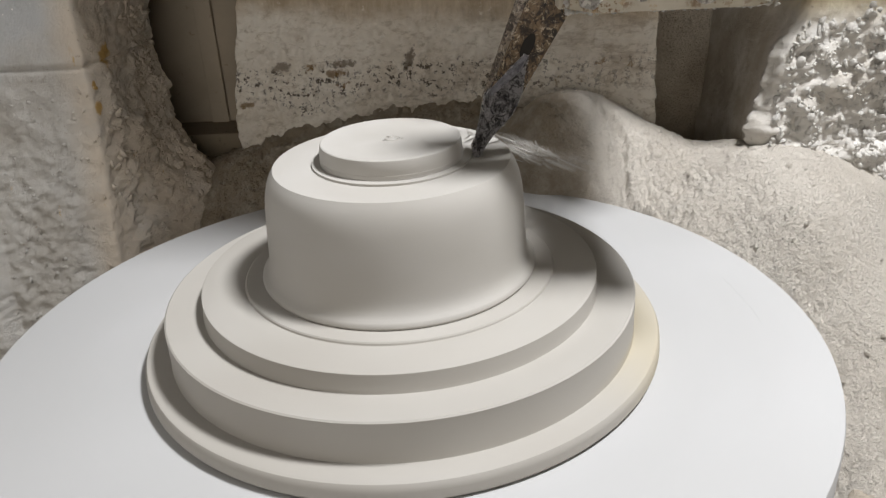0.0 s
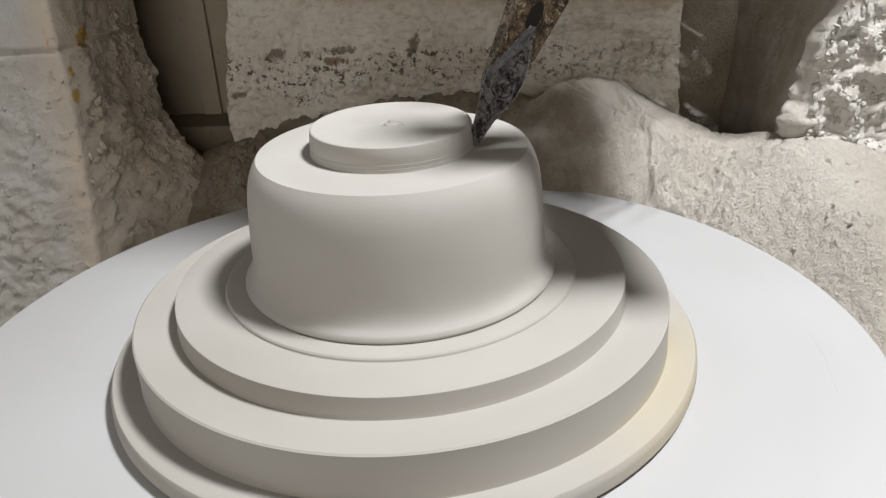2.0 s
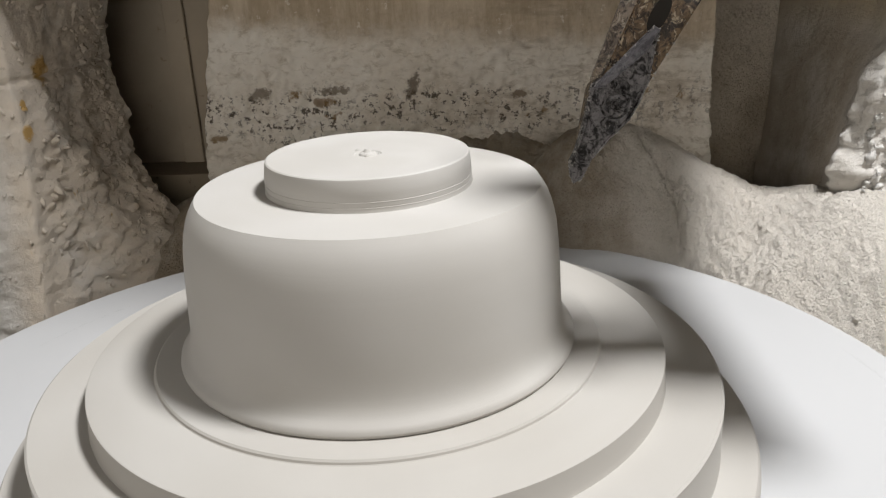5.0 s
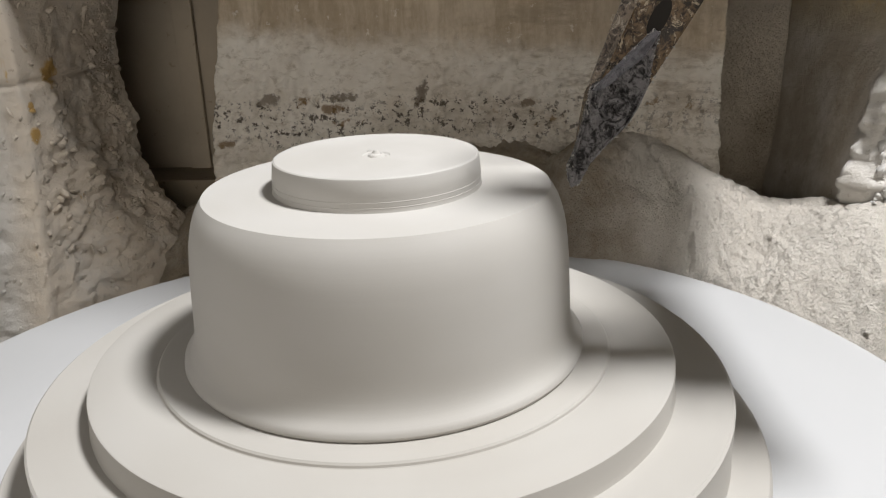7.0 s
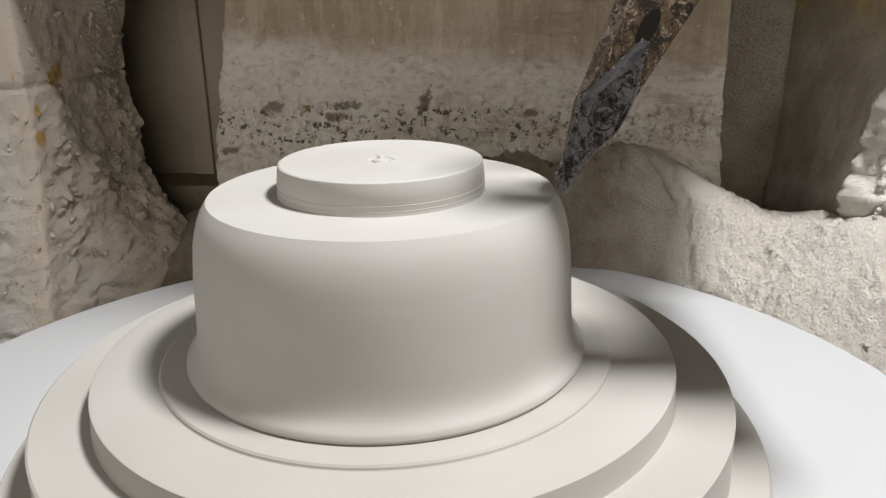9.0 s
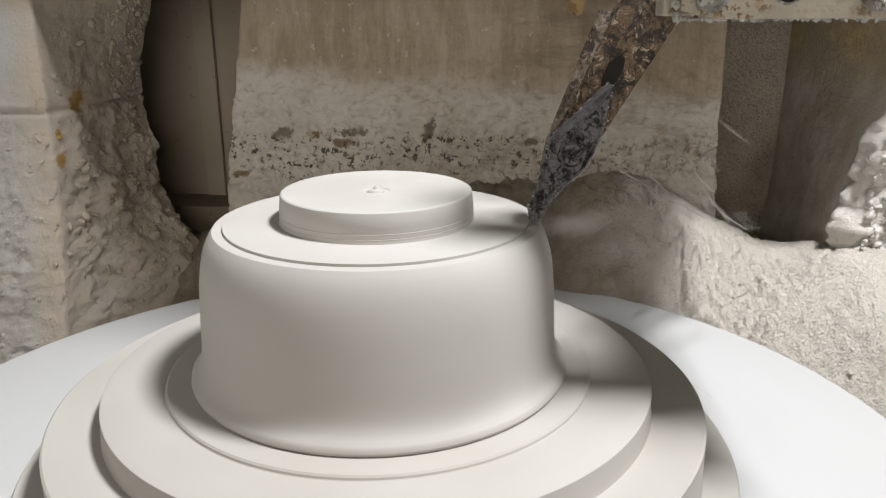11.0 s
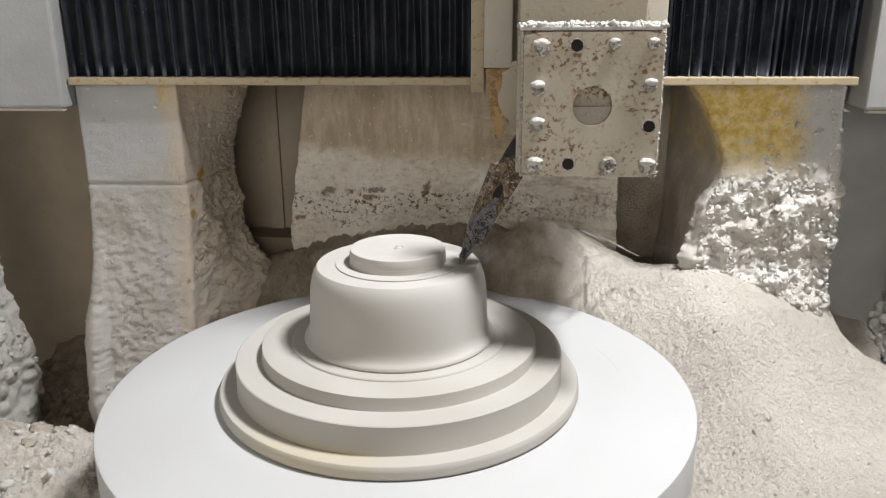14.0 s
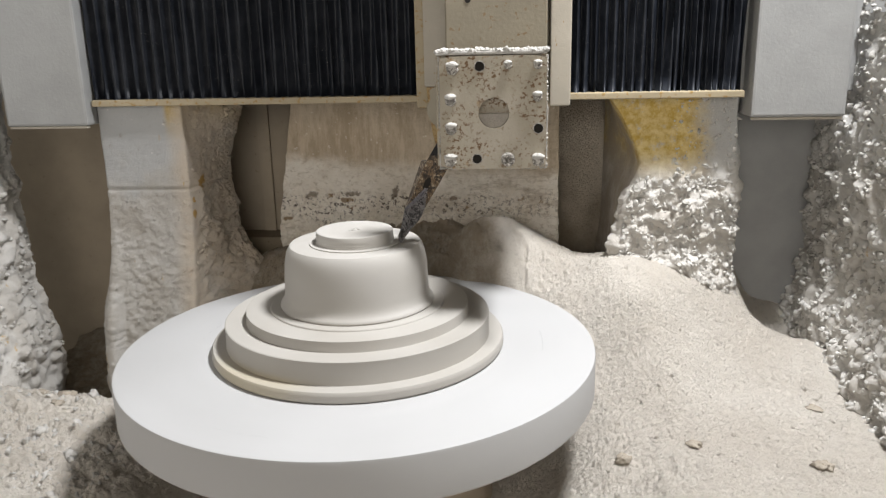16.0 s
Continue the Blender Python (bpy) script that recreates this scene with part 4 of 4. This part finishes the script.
    part("powder_layer", block(x0 - 0.003, x1 - 0.001, y + 0.0008, y + 0.0295, z1 + 0.0012, z1 + 0.0052, 0.0016, 3), CRUMB, root, "packed white powder on the plate's top edge")
    s = 0.0008 + 0.0018 * rng.random(k) ** 2
    ob = crumbs("ledge_powder", np.stack([px, py, z1 + 0.0046 + 0.0016 * rng.random(k)], 1), s, CRUMB, (1.3, 1.3, 0.6))
    ob.parent = root
    ob["label"] = "white plaster powder heaped on the ledge"
    k = 620
    side = rng.random(k)
    px = np.where(side < 0.4, rng.uniform(x0, x1, k), np.where(side < 0.7, x0, x1))
    pz = np.where(side < 0.4, z0, rng.uniform(z0, z1, k))
    s = 0.0005 + 0.0013 * rng.random(k) ** 2
    ob = crumbs("edge_powder", np.stack([px, y + 0.002 + 0.008 * rng.random(k), pz], 1), s, CRUMB)
    ob.parent = root
    # powder lodged in the round window
    heap = [(cx + 0.0168 * math.cos(a), cz + 0.0168 * math.sin(a)) for a in np.linspace(math.pi * 1.02, math.pi * 1.98, 18)]
    part("window_powder", prism(heap, y + 0.004, y + 0.0122), SAND, root, "grey powder lodged in the round window")
    # torn plaster skin beside the cutter
    skin = [(x0 - 0.022, z1 - 0.060), (x0 - 0.017, z1 - 0.052), (x0 - 0.018, z1 - 0.041), (x0 - 0.011, z1 - 0.037), (x0 - 0.009, z1 - 0.030), (x0 - 0.001, z1 - 0.028), (x0 - 0.001, z1 - 0.100), (x0 - 0.008, z1 - 0.093), (x0 - 0.012, z1 - 0.084), (x0 - 0.017, z1 - 0.079), (x0 - 0.021, z1 - 0.070)]
    part("torn_skin", prism(skin, 0.030, 0.034), RAM, root, "torn grey plaster skin")
    return tagged(root, "rusty cream tool post plate with bolts, dusted with plaster", "tool post")


POST = tool_post()


def cutter():
    """The cutter; its own zero is its tip."""
    root = new("cutter")
    outline = [(0.0020, 0.0040), (0.0050, 0.0035), (0.0150, 0.0175), (0.0280, 0.0350), (0.0411, 0.0574), (0.0531, 0.0774), (0.0640, 0.0960), (0.1080, 0.1700), (0.0850, 0.1850), (0.0620, 0.1440), (0.0360, 0.1010), (0.0261, 0.0784), (0.0131, 0.0484), (0.0075, 0.0420), (0.0045, 0.0240)]
    bm = prism(outline, -0.003, 0.011, 0.0)
    bmesh.ops.bevel(bm, geom=list(bm.edges), offset=0.0008, segments=2, affect="EDGES")
    part("shank", bm, BAR, root, "dark rusty steel shank caked with plaster")
    # the slanting flank along the shank, lighter where it is scraped
    side = [((0.0131, 0.0484), -0.0026), ((0.0261, 0.0784), -0.0026), ((0.0360, 0.1010), -0.0026), ((0.0290, 0.1010), 0.0030), ((0.0205, 0.0784), 0.0030), ((0.0082, 0.0450), 0.0030)]
    bm = bmesh.new()
    ring = [bm.verts.new((x, y, z)) for (x, z), y in side]
    deep = [bm.verts.new((x + 0.001, 0.0105, z)) for (x, z), y in side]
    bm.faces.new(ring)
    bm.faces.new(deep[::-1])
    for k in range(6):
        bm.faces.new((ring[k], deep[k], deep[(k + 1) % 6], ring[(k + 1) % 6]))
    part("flank", bm, FLANK, root, "scraped brown flank of the shank")
    # blade: a flat diamond, thick along its raised middle, thin at the rim
    rim = [(0.0081, 0.0444), (0.0060, 0.0340), (0.0041, 0.0254), (0.0010, 0.0144), (-0.0012, 0.0100), (-0.0009, 0.0040), (0.0008, -0.0004), (0.0046, 0.0016), (0.0091, 0.0108), (0.0161, 0.0190), (0.0251, 0.0284), (0.0291, 0.0354), (0.0331, 0.0454), (0.0351, 0.0604), (0.0371, 0.0674), (0.0341, 0.0690), (0.0241, 0.0594), (0.0141, 0.0484)]
    bm = bmesh.new()
    mid = (0.0180, 0.0364)
    loops = []
    for share, y in ((1.0, 0.0), (1.0, -0.0046), (0.90, -0.0062), (0.84, -0.0058), (0.78, -0.0066), (0.50, -0.0072)):
        loops.append([bm.verts.new((mid[0] + (x - mid[0]) * share, y + 0.0004 * math.sin(7.0 * k + 9 * share), mid[1] + (z - mid[1]) * share)) for k, (x, z) in enumerate(rim)])
    for a, b in zip(loops, loops[1:]):
        for k in range(len(rim)):
            bm.faces.new((a[k], a[(k + 1) % len(rim)], b[(k + 1) % len(rim)], b[k]))
    bm.faces.new(loops[-1])
    bm.faces.new(loops[0][::-1])
    part("blade", bm, BLADE, root, "worn dark steel clamped blade")
    # clamp finger lying along the blade's upper edge up to the slot
    finger = [((0.0082, 0.0440), -0.0070), ((0.0341, 0.0688), -0.0070), ((0.0372, 0.0672), -0.0068), ((0.0345, 0.0600), -0.0068), ((0.0250, 0.0520), -0.0070), ((0.0120, 0.0428), -0.0070)]
    crest = [((0.0100, 0.0440), -0.0084), ((0.0348, 0.0672), -0.0094), ((0.0300, 0.0590), -0.0094), ((0.0130, 0.0446), -0.0088)]
    bm = bmesh.new()
    low = [bm.verts.new((x, y + 0.003, z)) for (x, z), y in finger]
    top = [bm.verts.new((x, y, z)) for (x, z), y in crest]
    bm.faces.new(low)
    for q in ((low[0], low[1], top[1], top[0]), (low[1], low[2], top[1]), (low[2], low[3], top[2], top[1]), (low[3], low[4], top[2]), (low[4], low[5], top[3], top[2]), (low[5], low[0], top[0], top[3]), tuple(top)):
        bm.faces.new(q)
    part("clamp_finger", bm, FINGER, root, "smooth grey steel clamp finger")
    v0, f0 = turned([(0.0, 0.0004), (0.0016, 0.0004), (0.0022, 0.0022), (0.0042, 0.0027), (0.0047, 0.0018), (0.0049, -0.0006), (0.0056, -0.0006), (0.0060, 0.0010), (0.0067, 0.0009), (0.0072, -0.0008)], 32)
    sc = mesh_ob("clamp_screw", v0, f0, BLADE, root, "socket-head clamp screw")
    sc.matrix_basis = pose(0.0181, -0.0070, 0.0364, 90, 0, 0)
    v0, f0 = turned([(0.0, -0.0004), (0.0012, 0.0002), (0.0024, 0.0014), (0.0031, 0.0004), (0.0033, -0.001)], 20)
    pip = mesh_ob("rivet", v0, f0, BLADE, root, "worn rivet")
    pip.matrix_basis = pose(0.0213, -0.0068, 0.0434, 90, 0, 0)
    # the slot isn't cut; a black oval paints its inner shade
    slot = [(0.0362 + 0.0036 * math.cos(a) + 0.0036 * math.sin(a), 0.0735 + 0.0078 * math.sin(a) - 0.001 * math.cos(a)) for a in np.linspace(0, 2 * math.pi, 24, endpoint=False)]
    part("slot", prism(slot, -0.0036, -0.0028), BLACK, root, "adjusting slot, its shade a flat black oval")
    # plaster flakes and chips clinging along the edges
    dice = random.Random(5)
    spots, sizes = [], []
    for a, b in zip(rim, rim[1:] + rim[:1]):
        for _ in range(9):
            t = dice.random()
            spots.append((a[0] + (b[0] - a[0]) * t, dice.uniform(-0.006, -0.001), a[1] + (b[1] - a[1]) * t))
            sizes.append(0.0002 + 0.0005 * dice.random() ** 3)
    for _ in range(120):
        t, side_x = dice.random(), dice.choice((0, 1))
        x, z = (0.0531 + 0.055 * t - 0.0005, 0.0774 + 0.0926 * t) if side_x else (0.0291 + 0.024 * t, 0.0374 + 0.040 * t)
        spots.append((x, dice.uniform(-0.003, 0.006), z))
        sizes.append(0.0002 + 0.0007 * dice.random() ** 3)
    ob = crumbs("plaster_flakes", np.array(spots), sizes, CRUMB, (1.0, 0.6, 1.6), 0.5)
    ob.parent = root
    ob["label"] = "pale plaster flakes clinging to the edges"
    return tagged(root, "dark steel lathe cutter caked with plaster, slanting to its tip", "lathe cutter")


CUTTER = cutter()

# ---------------------------------------------------------------- turnings thrown off by the cut


def turning_mesh(k):
    """A flat bundle of a few thin curled strands."""
    dice = random.Random(40 + k)
    verts, faces = [], []
    for _ in range(10):
        cx, cy, cz = dice.uniform(-0.060, 0.060), dice.uniform(-0.034, 0.034), dice.uniform(-0.0006, 0.0006)
        length, slant, width = dice.uniform(0.020, 0.055), dice.uniform(-0.30, 0.30), dice.uniform(0.00035, 0.00075)
        n, at = 5, len(verts)
        for q in range(n):
            u = q / (n - 1)
            w = width * (0.35 + math.sin(math.pi * (0.12 + 0.76 * u)))
            x = cx + (u - 0.5) * length
            y = cy + slant * (u - 0.5) * length + 0.0014 * math.sin(2.4 * u)
            verts += [(x, y + a * w, cz + b * w * 0.6) for a, b in ((-1, 0), (0, -1), (1, 0), (0, 1))]
        for q in range(n - 1):
            faces += [(at + 4 * q + m, at + 4 * q + (m + 1) % 4, at + 4 * q + 4 + (m + 1) % 4, at + 4 * q + 4 + m) for m in range(4)]
        faces += [(at + 3, at + 2, at + 1, at), (at + 16, at + 17, at + 18, at + 19)]
    me = bpy.data.meshes.new("turnings")
    me.from_pydata(verts, [], faces)
    me.materials.append(CRUMB)
    return me


STRANDS = [turning_mesh(k) for k in range(6)]
TURNINGS = []
for k, when in enumerate(list(np.arange(0.02, 2.25, 0.026)) + list(np.arange(9.4, 15.95, 0.026))):
    ob = new("flying_turnings", STRANDS[k % 6])
    tagged(ob, "thin white plaster turnings thrown off by the cutter", "plaster turnings", kind="stuff")
    TURNINGS.append((float(when), ob))

# ---------------------------------------------------------------- what moves
# seconds, the clamp screw's x, the lift above the cut
FEED = [(0.0, 0.0722, 0.0), (0.5, 0.0703, 0.0), (1.0, 0.0686, 0.0), (1.5, 0.0665, 0.0), (2.0, 0.0643, 0.0002), (2.3, 0.0640, 0.0010), (2.5, 0.0660, 0.0030), (2.7, 0.0715, 0.0046), (3.0, 0.0838, 0.0050), (3.2, 0.0970, 0.0035), (3.5, 0.1085, 0.0015), (3.9, 0.1120, 0.0005), (4.6, 0.1118, 0.0), (5.5, 0.1095, 0.0), (6.5, 0.1066, 0.0), (7.5, 0.1040, 0.0), (8.5, 0.1004, 0.0), (9.5, 0.0975, 0.0), (10.5, 0.0945, 0.0), (11.5, 0.0912, 0.0), (12.5, 0.0860, 0.0), (13.5, 0.0815, 0.0), (14.5, 0.0785, 0.0), (15.5, 0.0752, 0.0), (16.0, 0.0735, 0.0)]
# seconds, whole turn of the disc in degrees
SPIN_RATE = 1613.0
SPIN_START = -12.0


def motions():
    walk(CARRIAGE, [(t, pose(x - SCREW, 0, 0)) for t, x, lift in FEED])
    walk(POST, [(t, pose(x - SCREW, 0, lift)) for t, x, lift in FEED])
    walk(CUTTER, [(t, pose(x - 0.0166, -0.001, Z0 + 0.1326 + lift)) for t, x, lift in FEED])
    steps = 16 * FPS
    for ob, z in ((TABLE_OB, Z0), (MODEL, Z0 + 0.0006)):
        walk(ob, [(k / FPS, pose(0, 0, z, 0, 0, SPIN_START + SPIN_RATE * k / FPS)) for k in range(steps + 1)])
    # each turning lies in the uncut plaster, flies off at the tip and lands on the heap
    for when, ob in TURNINGS:
        tip = float(np.interp(when, [r[0] for r in FEED], [r[1] for r in FEED])) - 0.0166
        ex, ey = rng.uniform(0.28, 0.38), rng.uniform(0.41, 0.46)
        ez = float(heap_at(ex, ey)) - 0.02
        start = Vector((tip + 0.004, 0.012, Z0 + 0.134))
        end = Vector((ex, ey, ez))
        start = start + (end - start).normalized() * 0.075 + Vector((0, 0, 0.012))
        middle = start.lerp(end, 0.5) + Vector((0, 0, rng.uniform(0.02, 0.15)))
        q = (end - start).to_track_quat("X", "Z").to_euler()
        turn = [math.degrees(a) for a in q]
        along = Vector((0.012, rng.uniform(-0.012, 0.012), 0))
        along.z = 0.5 * float(heap_at(ex + along.x, ey + along.y) - heap_at(ex - along.x, ey - along.y))
        rest = [math.degrees(a) for a in along.to_track_quat("X", "Z").to_euler()]
        hidden = pose(0.0, 0.0, Z0 + 0.095, 0, 0, turn[2])
        rows = [(0.0, hidden), (16.0, pose(*end, *rest))]
        span = 0.30
        if when > 0.2:
            rows.insert(1, (when - 0.034, hidden))
            rows.insert(2, (when, pose(*start, *turn)))
        else:
            rows[0] = (0.0, pose(*start, *turn))
            rows.insert(1, (max(when, 0.034), pose(*start.lerp(middle, 0.2), *turn)))
        if when + span < 15.9:
            rows.insert(len(rows) - 1, (when + span / 2, pose(*middle, *turn)))
            rows.insert(len(rows) - 1, (when + span, pose(*end, *rest)))
        walk(ob, rows)
    # each ring of the layer goes under as the tip passes it
    for rings, t0, t1 in ((FIRST, 0.0, 2.4), (LAYER, 5.5, 16.0)):
        rows = [(t, x - 0.0166) for t, x, lift in FEED if t0 <= t <= t1]
        for r, ring in rings:
            tip = [q for _, q in rows][::-1]
            when = float(np.interp(r + 0.0014, tip, [t for t, _ in rows][::-1]))
            if when <= 0.2 and rings is FIRST and r + 0.0014 > tip[-1]:
                walk(ring, [(0.0, pose(0, 0, -0.003)), (16.0, pose(0, 0, -0.003))])
            elif when >= 15.9:
                walk(ring, [(0.0, pose(0, 0, 0)), (16.0, pose(0, 0, 0))])
            else:
                when = max(when, 0.15)
                walk(ring, [(0.0, pose(0, 0, 0)), (when - 0.1, pose(0, 0, 0)), (when + 0.1, pose(0, 0, -0.003)), (when + 0.3, pose(0, 0, -0.003)), (16.0, pose(0, 0, -0.003))])


motions()
